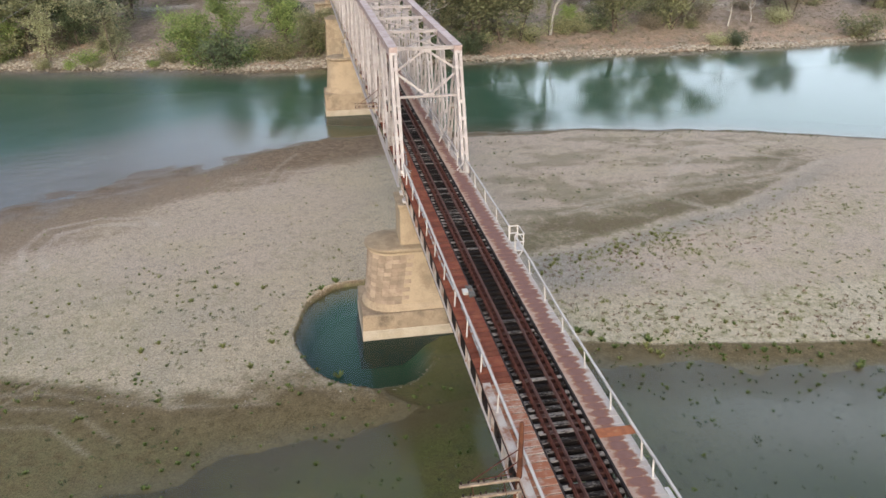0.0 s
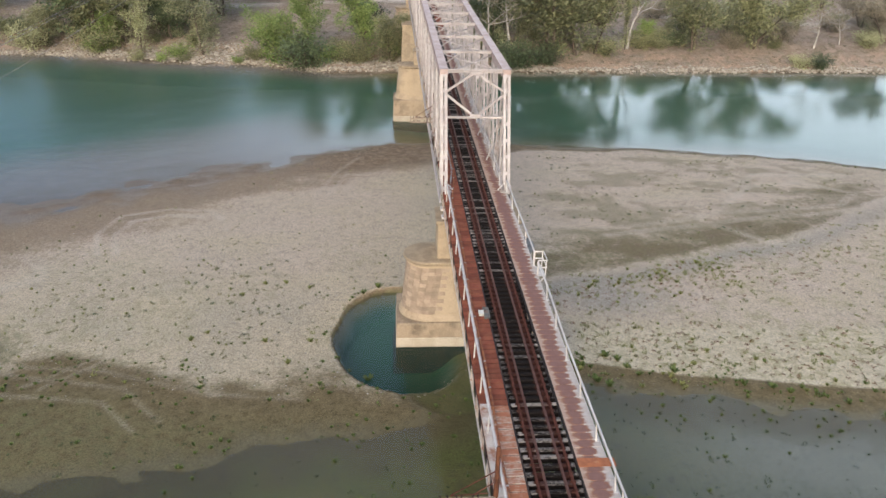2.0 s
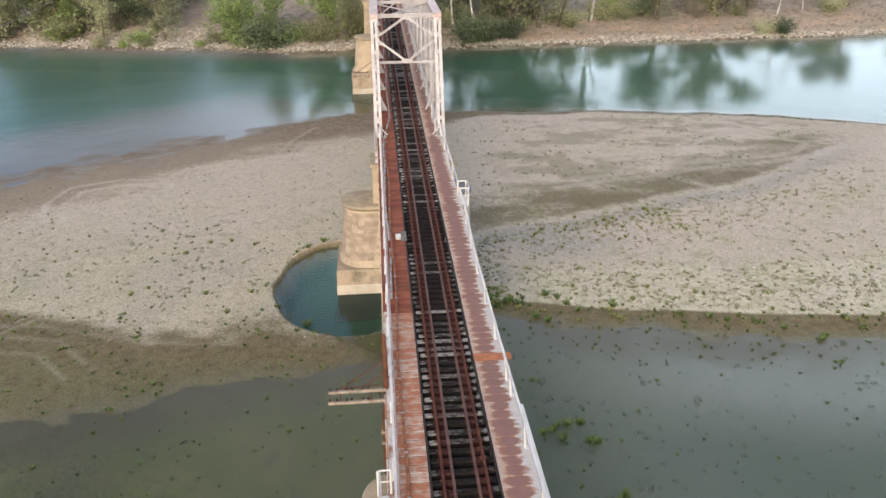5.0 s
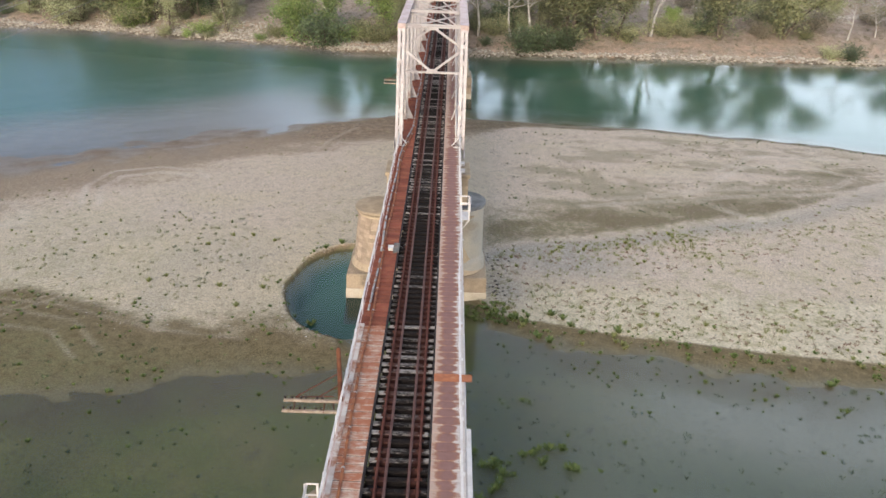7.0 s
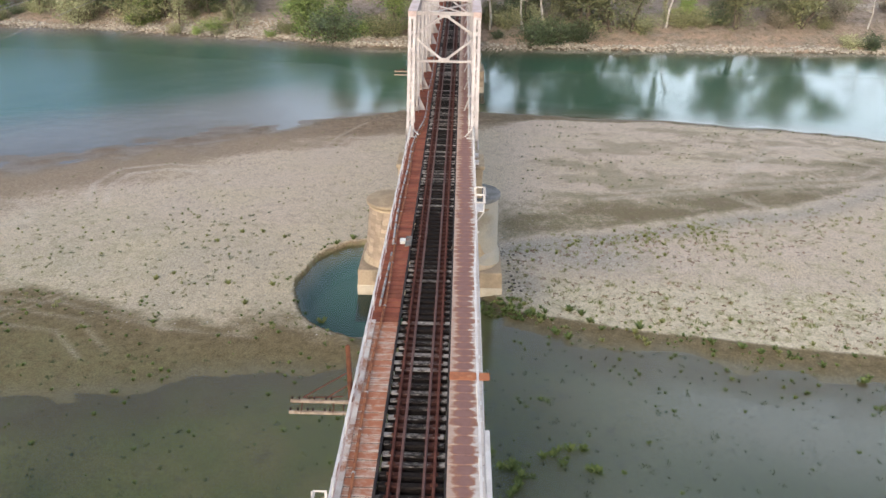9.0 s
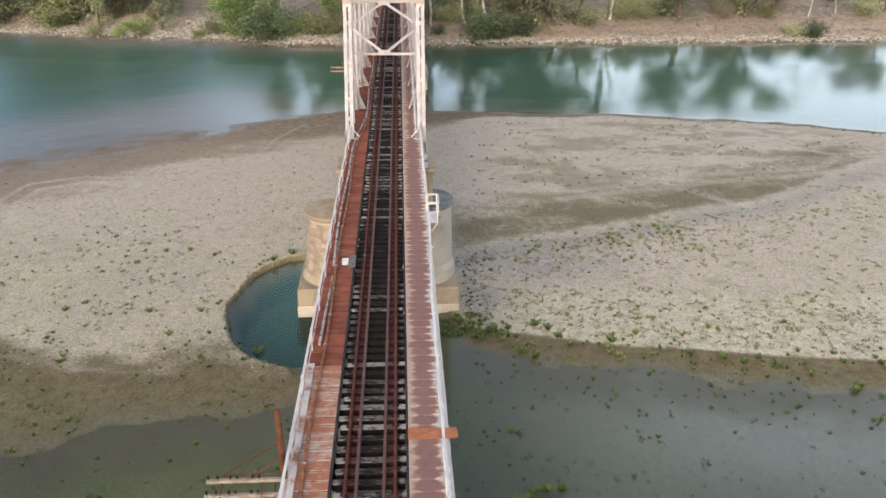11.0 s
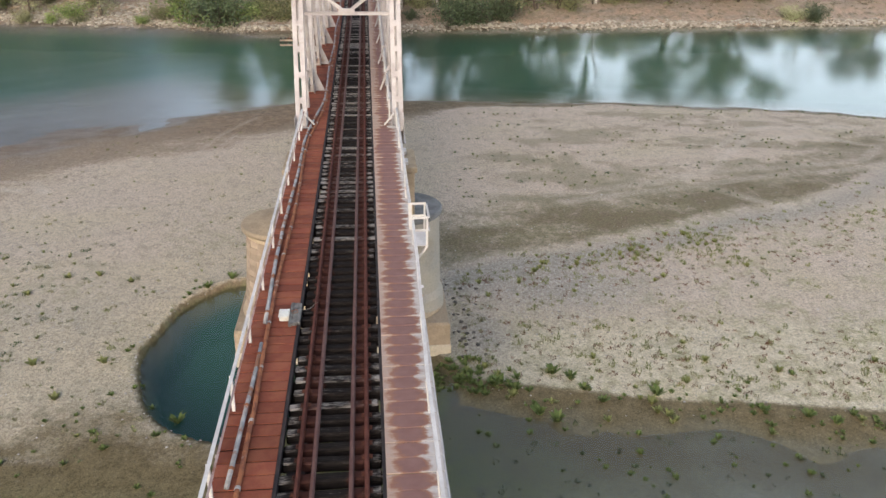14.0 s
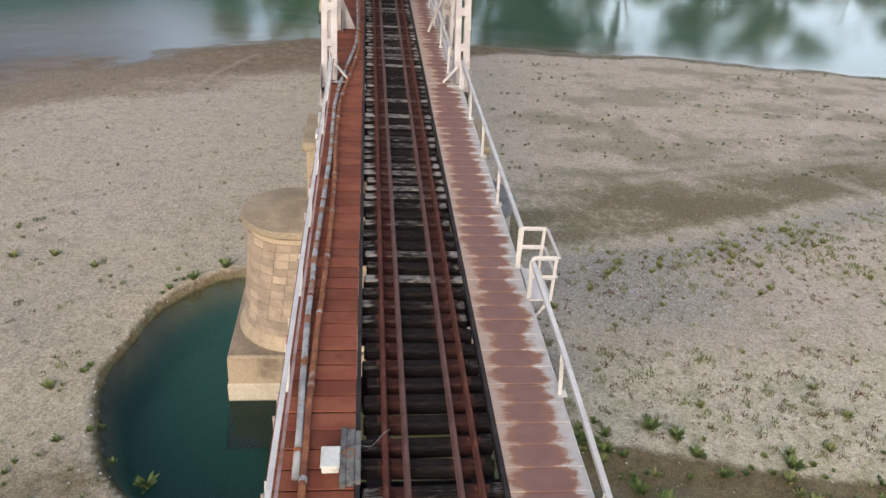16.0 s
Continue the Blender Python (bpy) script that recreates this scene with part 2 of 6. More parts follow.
def plate_left_near():
    s = Nodes("streaked_rust_plate")
    tc = s.n("TexCoord").outputs["Object"]
    geo = s.n("NewGeometry").outputs["Position"]
    sep = s.n("SeparateXYZ", Vector=tc)
    rnd = s.n("ObjectInfo").outputs["Random"]
    y = s.math("ABSOLUTE", sep.outputs[1])
    drawn = s.n("Mapping", Vector=geo)
    drawn.inputs["Scale"].default_value = (0.7, 4.0, 1.0)
    worn = s.math("ADD", s.math("MULTIPLY", s.noise(geo, 2.2, 7, 0.7), 0.6), s.math("MULTIPLY", s.noise(drawn.outputs[0], 3.0, 6, 0.7), 0.4))
    outer = s.math("MULTIPLY", s.step(s.math("MULTIPLY", sep.outputs[0], -1.0), 0.25, 0.62), 0.16)
    f = s.math("ADD", s.math("ADD", worn, outer), s.math("ADD", s.math("MULTIPLY", s.step(y, 0.10, 0.21), 0.09), s.math("MULTIPLY", rnd, 0.10)))
    rust = s.mix(s.noise(geo, 4.0, 5), (0.296, 0.115, 0.056), (0.229, 0.089, 0.052))
    return s.done(s.mix(s.step(f, 0.50, 0.74), rust, s.mix(s.noise(geo, 5.0, 5), (0.42, 0.36, 0.31), (0.35, 0.24, 0.17))), 0.75, s.bump(s.noise(geo, 30, 4), 0.25, 0.02))


PLATE_R = plate_right("rust_and_white_plate", 0.0)
PLATE_RT = plate_right("mostly_white_plate", 0.16)
EDGE = surface("rust_bitten_cream", (0.40, 0.35, 0.31), (0.33, 0.27, 0.23), (0.21, 0.095, 0.055), 1.6, 30, 0.6, 0.15, 0.1, stain=(0.47, 0.62))
PLATE_LN = plate_left_near()
PLATE_L = surface("red_oxide_plate", (0.150, 0.044, 0.025), (0.180, 0.060, 0.032), (0.110, 0.037, 0.026), 1.5, 40, 0.75, 0.15, 0.42)


def sleeper_material(name, lo, hi):
    s = Nodes(name)
    tc = s.n("TexCoord").outputs["Object"]
    geo = s.n("NewGeometry").outputs["Position"]
    rnd = s.n("ObjectInfo").outputs["Random"]
    grain = s.n("Mapping", Vector=tc)
    grain.inputs["Scale"].default_value = (1.5, 14, 14)
    g = s.noise(grain.outputs[0], 2.0, 6, 0.7)
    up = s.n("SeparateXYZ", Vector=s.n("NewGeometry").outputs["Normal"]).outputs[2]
    ends = s.math("SUBTRACT", s.math("MULTIPLY", s.step(s.math("ABSOLUTE", s.n("SeparateXYZ", Vector=tc).outputs[0]), 0.82, 1.0), 0.17), 0.06)
    age = s.math("ADD", s.math("MULTIPLY", rnd, 0.40), s.math("ADD", ends, s.math("MULTIPLY", s.noise(geo, 4.0, 5, 0.65), 0.5)))
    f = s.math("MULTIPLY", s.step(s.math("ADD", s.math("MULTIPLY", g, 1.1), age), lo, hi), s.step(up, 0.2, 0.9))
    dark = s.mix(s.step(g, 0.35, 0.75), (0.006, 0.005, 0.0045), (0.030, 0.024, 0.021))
    across = s.math("ABSOLUTE", s.math("SUBTRACT", s.math("ABSOLUTE", s.n("SeparateXYZ", Vector=tc).outputs[0]), 0.58))
    stain = s.math("MULTIPLY", s.math("SUBTRACT", 1.0, s.step(s.math("ADD", across, s.math("MULTIPLY", s.noise(geo, 4.0, 4), 0.3)), 0.24, 0.42)), 0.75)
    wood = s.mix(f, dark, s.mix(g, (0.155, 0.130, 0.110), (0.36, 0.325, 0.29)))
    return s.done(s.mix(stain, wood, s.mix(g, (0.030, 0.011, 0.009), (0.085, 0.034, 0.026))), 0.9, s.bump(g, 0.5, 0.03), 0.0, 0.04)


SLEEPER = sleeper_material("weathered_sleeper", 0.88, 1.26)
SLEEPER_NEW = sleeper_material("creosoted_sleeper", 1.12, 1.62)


def water_material():
    s = Nodes("river_water")
    s.t.nodes.remove(s.bsdf)
    geo = s.n("NewGeometry").outputs["Position"]
    m = s.n("Mapping", Vector=geo)
    m.inputs["Scale"].default_value = (0.5, 1.0, 1.0)
    rip = s.noise(m.outputs[0], 1.6, 3, 0.5)
    patch = s.step(s.noise(geo, 0.035, 3), 0.45, 0.62)
    nrm = s.n("Bump", Height=rip, Strength=0.05, Distance=0.25)
    fres = s.n("Fresnel", IOR=1.31, Normal=nrm.outputs[0]).outputs[0]
    clear = s.n("BsdfTransparent", Color=(0.95, 0.97, 0.95, 1)).outputs[0]
    calm = s.step(s.n("SeparateXYZ", Vector=geo).outputs[1], 62.0, 96.0)
    s.put(s.math("MULTIPLY", calm, s.math("ADD", s.math("MULTIPLY", patch, 0.003), 0.0006)), nrm.inputs["Strength"])
    still = s.step(s.math("ADD", s.n("SeparateXYZ", Vector=geo).outputs[0], s.math("MULTIPLY", s.math("SUBTRACT", s.noise(geo, 0.06, 3), 0.5), 16.0)), -26.0, -13.0)
    rush = s.math("MULTIPLY", calm, s.math("SUBTRACT", 1.0, still))
    gloss = s.n("BsdfGlossy", Color=(1, 1, 1, 1), Roughness=s.math("ADD", 0.10, s.math("MULTIPLY", rush, 0.16)), Normal=nrm.outputs[0]).outputs[0]
    mx = s.n("MixShader", Fac=fres)
    s.put(clear, mx.inputs[1])
    s.put(gloss, mx.inputs[2])
    s.t.links.new(mx.outputs[0], s.out.inputs[0])
    return s.mat


def ground_material():
    """Dry sand, damp sand, gravel, sparse green growth, ruts, the earth of the far bank and the silt under water, its
    colour changed with depth for the light that water absorbs.
    """
    s = Nodes("river_ground")
    geo = s.n("NewGeometry").outputs["Position"]
    n1, n2, n3 = s.noise(geo, 0.12, 5), s.noise(geo, 1.3, 6, 0.65), s.noise(geo, 9.0, 4, 0.7)
    speck = s.step(s.noise(geo, 5.5, 2), 0.62, 0.72)
    dry = s.mix(s.step(n1, 0.35, 0.65), (0.338, 0.280, 0.198), (0.292, 0.248, 0.181))
    dry = s.mix(s.math("MULTIPLY", s.attr("cream"), 0.62), dry, (0.42, 0.365, 0.264))
    dry = s.mix(s.math("MULTIPLY", s.attr("pink"), s.step(n1, 0.25, 0.6)), dry, (0.354, 0.285, 0.222))
    dry = s.mix(s.math("MULTIPLY", s.step(n2, 0.48, 0.68), 0.48), dry, (0.195, 0.172, 0.135))
    n4 = s.noise(geo, 3.2, 6, 0.7)
    dry = s.mix(s.math("MULTIPLY", s.step(n4, 0.50, 0.64), 0.42), dry, (0.175, 0.155, 0.115))
    dry = s.mix(s.math("MULTIPLY", s.step(n3, 0.56, 0.66), 0.45), dry, (0.185, 0.163, 0.13))
    dry = s.mix(s.math("MULTIPLY", speck, 0.45), dry, (0.385, 0.355, 0.311))
    green = s.math("MULTIPLY", s.attr("green"), s.step(n2, 0.40, 0.62))
    dry = s.mix(s.math("MULTIPLY", green, s.math("ADD", 0.32, s.math("MULTIPLY", s.attr("bed"), 0.25))), dry, (0.225, 0.207, 0.112))
    dry = s.mix(s.math("MULTIPLY", s.attr("mottle"), 0.75), dry, s.mix(s.step(n4, 0.4, 0.6), (0.165, 0.142, 0.092), (0.215, 0.180, 0.125)))
    grav = s.mix(s.step(n3, 0.35, 0.65), (0.160, 0.142, 0.117), (0.280, 0.255, 0.212))
    dry = s.mix(s.attr("gravel"), dry, grav)
    damp = s.mix(s.step(n2, 0.35, 0.65), (0.087, 0.066, 0.032), (0.126, 0.098, 0.052))
    damp = s.mix(s.math("MULTIPLY", speck, 0.25), damp, (0.222, 0.185, 0.133))
    beach = s.mix(s.step(n2, 0.35, 0.65), (0.125, 0.088, 0.055), (0.180, 0.132, 0.087))
    damp = s.mix(s.attr("beach"), damp, beach)
    uneven = s.math("ADD", s.math("MULTIPLY", s.math("SUBTRACT", n2, 0.5), 0.6), s.math("MULTIPLY", s.math("SUBTRACT", n4, 0.5), 0.5))
    wetf = s.step(s.math("ADD", s.attr("wet"), uneven), 0.15, 0.85)
    col = s.mix(wetf, dry, damp)
    olive = s.math("MULTIPLY", s.attr("olive"), s.step(n2, 0.3, 0.6))
    col = s.mix(s.math("MULTIPLY", olive, 0.75), col, (0.098, 0.092, 0.043))
    col = s.mix(s.math("MULTIPLY", s.math("MULTIPLY", s.attr("rut"), s.step(n3, 0.36, 0.58)), 0.8), col, (0.37, 0.32, 0.26))
    earth = s.mix(s.step(s.noise(geo, 0.25, 5, 0.6), 0.4, 0.62), (0.295, 0.210, 0.152), (0.235, 0.192, 0.148))
    earth = s.mix(s.math("MULTIPLY", s.step(n2, 0.42, 0.58), 0.5), earth, (0.145, 0.122, 0.088))
    col = s.mix(s.math("MULTIPLY", s.attr("film"), 0.6), col, s.mix(s.attr("flat"), (0.090, 0.077, 0.042), (0.125, 0.10, 0.08)))
    earth = s.mix(s.attr("rim"), earth, (0.045, 0.038, 0.028))
    litter = s.mix(s.step(s.noise(geo, 0.7, 6, 0.65), 0.36, 0.64), (0.170, 0.126, 0.091), (0.255, 0.200, 0.153))
    earth = s.mix(s.attr("wood"), earth, litter)
    earth = s.mix(s.math("MULTIPLY", s.attr("rut"), 0.85), earth, (0.40, 0.35, 0.30))
    col = s.mix(s.attr("bank"), col, earth)
    bed = s.attr("bed")
    silt = s.mix(s.step(s.noise(geo, 0.25, 4), 0.35, 0.65), (0.126, 0.117, 0.050), (0.100, 0.107, 0.038))
    silt = s.mix(bed, silt, s.mix(s.step(n2, 0.35, 0.65), (0.170, 0.172, 0.140), (0.215, 0.215, 0.178)))
    silt = s.mix(s.math("MULTIPLY", bed, s.attr("slope")), silt, (0.092, 0.104, 0.066))
    silt = s.mix(s.math("MULTIPLY", s.step(n2, 0.52, 0.70), 0.45), silt, (0.06, 0.062, 0.045))
    silt = s.mix(s.attr("flat"), silt, s.mix(s.step(n2, 0.35, 0.65), (0.205, 0.185, 0.165), (0.165, 0.150, 0.135)))
    col = s.mix(s.attr("silt"), col, silt)
    # Light lost with depth and the pool's teal reflection are painted into the bed.
    col = s.mix(s.attr("deep"), col, s.mix(s.attr("pool"), (0.050, 0.110, 0.074), (0.012, 0.068, 0.037)))
    grit = s.math("ADD", s.math("MULTIPLY", s.noise(geo, 17.0, 3, 0.7), 0.6), s.math("MULTIPLY", s.noise(geo, 6.0, 4, 0.7), 0.4))
    grit = s.step(grit, 0.30, 0.70)
    col = s.mix(s.math("MULTIPLY", s.math("SUBTRACT", 1.0, s.attr("deep")), 0.52), col, s.n("CombineColor", Red=grit, Green=grit, Blue=grit).outputs[0], "OVERLAY")
    hgt = s.math("ADD", s.math("MULTIPLY", n2, 0.7), s.math("MULTIPLY", n3, 0.35))
    film = s.math("MULTIPLY", s.attr("film"), s.math("MAXIMUM", s.step(s.noise(geo, 0.9, 5, 0.6), 0.35, 0.6), s.step(s.attr("film"), 0.35, 1.0)))
    rough = s.math("SUBTRACT", s.math("SUBTRACT", 0.95, s.math("MULTIPLY", wetf, 0.15)), s.math("MULTIPLY", film, 0.45))
    return s.done(col, rough, s.bump(hgt, 0.5, 0.12), 0.0, s.math("ADD", 0.12, s.math("MULTIPLY", film, 0.06)))


# ---- mesh helpers ----
def finish(name, me, material, parent=None, label="", smooth=False):
    me.materials.append(material)
    if smooth:
        me.shade_smooth()
    ob = new(name, me)
    ob.parent = parent
    if label:
        tagged(ob, label)
    return ob


def part(name, bm, material, parent=None, label="", smooth=False):
    me = bpy.data.meshes.new(name)
    bm.normal_update()
    bm.to_mesh(me)
    bm.free()
    return finish(name, me, material, parent, label, smooth)


def thing(name, at, label, category, group="", kind=""):
    e = new(name)
    e.location = at
    bpy.context.view_layer.update()
    return tagged(e, label, category, group, kind)


def under(ob, parent):
    """Hang a part built in world coordinates under its thing."""
    ob.parent = parent
    ob.matrix_parent_inverse = Matrix.Translation(parent.location).inverted()
    return ob


def wpart(name, bm, material, parent, label="", smooth=False):
    return under(part(name, bm, material, None, label, smooth), parent)


def box(bm, x0, x1, y0, y1, z0, z1):
    v = [bm.verts.new((x, y, z)) for z in (z0, z1) for y in (y0, y1) for x in (x0, x1)]
    for f in ((0, 2, 3, 1), (4, 5, 7, 6), (0, 1, 5, 4), (2, 6, 7, 3), (0, 4, 6, 2), (1, 3, 7, 5)):
        bm.faces.new([v[i] for i in f])


def bbox(bm, x0, x1, y0, y1, z0, z1, bev=0.01):
    b = bmesh.new()
    box(b, x0, x1, y0, y1, z0, z1)
    bmesh.ops.bevel(b, geom=b.edges[:], offset=bev, segments=1, affect="EDGES")
    me = bpy.data.meshes.new("tmp")
    b.to_mesh(me)
    b.free()
    bm.from_mesh(me)
    bpy.data.meshes.remove(me)


def axes(p, q, side):
    """Axis from p to q with two directions across it; side is the wanted direction of the first."""
    a = (q - p).normalized()
    u = (side - a * side.dot(a)).normalized()
    return a, u, a.cross(u)


def slab(bm, p, q, side, u0, u1, v0, v1):
    """A bar from p to q whose section is the rectangle u0..u1 along side and v0..v1 across it."""
    p, q = Vector(p), Vector(q)
    a, u, v = axes(p, q, Vector(side))
    c = [e + u * s + v * t for e in (p, q) for s, t in ((u0, v0), (u1, v0), (u1, v1), (u0, v1))]
    vs = [bm.verts.new(x) for x in c]
    for f in ((0, 3, 2, 1), (4, 5, 6, 7), (0, 1, 5, 4), (1, 2, 6, 5), (2, 3, 7, 6), (3, 0, 4, 7)):
        bm.faces.new([vs[i] for i in f])


def angle_bar(bm, p, q, side, w, t=0.012):
    """An L-shaped rolled section."""
    slab(bm, p, q, side, -w / 2, w / 2, 0, t)
    slab(bm, p, q, side, -w / 2, -w / 2 + t, t + 0.0005, w)


def tube(bm, pts, r, seg=8):
    """A round bar through the points."""
    rings = []
    pts = [Vector(p) for p in pts]
    for i, p in enumerate(pts):
        d = (pts[min(i + 1, len(pts) - 1)] - pts[max(i - 1, 0)]).normalized()
        up = Vector((0, 0, 1)) if abs(d.z) < 0.9 else Vector((1, 0, 0))
        u = d.cross(up).normalized()
        v = u.cross(d)
        rr = r[i] if isinstance(r, (list, tuple)) else r
        rings.append([bm.verts.new(p + (u * math.cos(2 * math.pi * k / seg) + v * math.sin(2 * math.pi * k / seg)) * rr) for k in range(seg)])
    for a, b in zip(rings, rings[1:]):
        for k in range(seg):
            bm.faces.new((a[k], a[(k + 1) % seg], b[(k + 1) % seg], b[k]))
    bm.faces.new(rings[0][::-1])
    bm.faces.new(rings[-1])


def lattice_member(bm, p, q, side, width, depth, pitch=1.35, batten=0.28, flange=0.19, trim=0.35):
    """A built-up column: two channels facing each other, tied by batten plates that leave open slots."""
    p, q = Vector(p), Vector(q)
    w, d, t = width / 2, depth / 2, 0.02
    for s in (-1, 1):
        slab(bm, p, q, side, s * w - t / 2, s * w + t / 2, -d, d)
        for e in (-1, 1):
            lo, hi = sorted((s * (w - flange), s * (w - t / 2)))
            slab(bm, p, q, side, lo, hi, e * d - t / 2, e * d + t / 2)
    length = (q - p).length
    a = (q - p).normalized()
    n = max(1, round((length - 2 * trim) / pitch))
    for i in range(n + 1):
        c = p + a * (trim + (length - 2 * trim) * i / n)
        half = batten / 2 if 0 < i < n else batten * 0.9
        for e in (-1, 1):
            slab(bm, c - a * half, c + a * half, side, -w, w, e * (d + 0.022) - 0.01, e * (d + 0.022) + 0.01)


# ---- ground and water ----
def value_noise(x, y, scale, seed):
    g = np.random.default_rng(seed).random((257, 257))
    u, v = x / scale + 1000.3, y / scale + 1000.7
    i, j = np.floor(u).astype(int), np.floor(v).astype(int)
    f, h = u - i, v - j
    f, h = f * f * (3 - 2 * f), h * h * (3 - 2 * h)
    i0, j0, i1, j1 = i % 257, j % 257, (i + 1) % 257, (j + 1) % 257
    return (g[i0, j0] * (1 - f) + g[i1, j0] * f) * (1 - h) + (g[i0, j1] * (1 - f) + g[i1, j1] * f) * h


def smooth(v, lo, hi):
    """Eases from 0 at lo to 1 at hi."""
    t = np.clip((v - lo) / (hi - lo), 0, 1)
    return t * t * (3 - 2 * t)


FAR_SHORE = ((-160, -90, -60, -42, -35, -30, -23, -14, -7, 3, 13, 27, 45, 57, 68, 90, 140), (40, 52, 71, 82, 87, 89.6, 94, 98.7, 102.5, 102, 101, 100, 97.4, 92.4, 88, 80, 66))
NEAR_SHORE = ((-160, -60, -34, -27, -20, -15, -10, -6, -3.5, 0, 4, 7.6, 13, 18.5, 24, 30, 45, 140), (30, 34, 35, 35.2, 36.3, 38, 38.9, 39.4, 41.0, 43.5, 46, 44.3, 42.8, 42.0, 40.6, 39.6, 38, 34))
DAMP_EDGE = ((-160, -60, -40, -32, -27, -24, -20, -15.5, -10.7, -5, 0, 3.7, 7.8, 13.5, 18.8, 24.8, 31.5, 45, 140), (43, 44.5, 45, 46.8, 46.5, 45, 44.4, 44.4, 44.9, 43.5, 45, 48.3, 46.7, 45.3, 44.4, 43.1, 42.3, 41, 37))
FAR_BANK = ((-220, -105, -75, -50, -34, -19, 6, 23, 43, 68, 90, 120, 260), (163, 158.5, 158.5, 152, 150.5, 145, 145.3, 146.8, 147.5, 148.3, 149, 152, 170))
RUTS = (
    ((-35.2, 66), (-36.8, 71), (-35.8, 75.8), (-31, 77.6), (-26.5, 76.8), (-25, 74.6)),
    ((-33.4, 66), (-35.0, 70.6), (-34.2, 74.2), (-31, 75.8), (-27.4, 75.2)),
    ((-15.6, 80.5), (-13.6, 89.5), (-11, 95)), ((-14.2, 80.8), (-12.2, 89.2)),
    ((15, 71), (24, 73), (31, 75.5), (33.5, 79.5), (38, 84), (45, 85), (50, 81.5), (46, 77.5), (38, 76.2), (31, 75.5)),
    ((16, 69.6), (25, 71.6), (33, 73.6), (44, 75.3), (54, 80)), ((27, 74), (31, 69.5), (33.5, 67)), ((34, 82), (40, 88), (52, 88)),
    ((-45, 50), (-36, 47.2), (-28, 46.3), (-20, 43.4), (-13, 42.6)), ((-44, 48.6), (-33, 45.6), (-26, 44.2), (-22.5, 40.5)),
    ((-43, 44.6), (-34, 43.6), (-27, 42.6), (-24, 39.6)), ((-30, 53), (-29, 48), (-33, 44.5)), ((-28.8, 53), (-27.8, 48), (-31.8, 44.2)),
)

PATHS = (((-75, 193), (-52, 196), (-38, 198), (-22, 203), (-4, 206)), ((40, 196), (62, 190), (84, 184), (110, 180), (150, 180)))


def near_lines(x, y, lines, width):
    out = np.zeros_like(x)
    for line in lines:
        for (ax, ay), (bx, by) in zip(line, line[1:]):
            dx, dy = bx - ax, by - ay
            t = np.clip(((x - ax) * dx + (y - ay) * dy) / (dx * dx + dy * dy), 0, 1)
            d = np.hypot(x - ax - t * dx, y - ay - t * dy)
            out = np.maximum(out, 1 - smooth(d, width * 0.4, width))
    return out


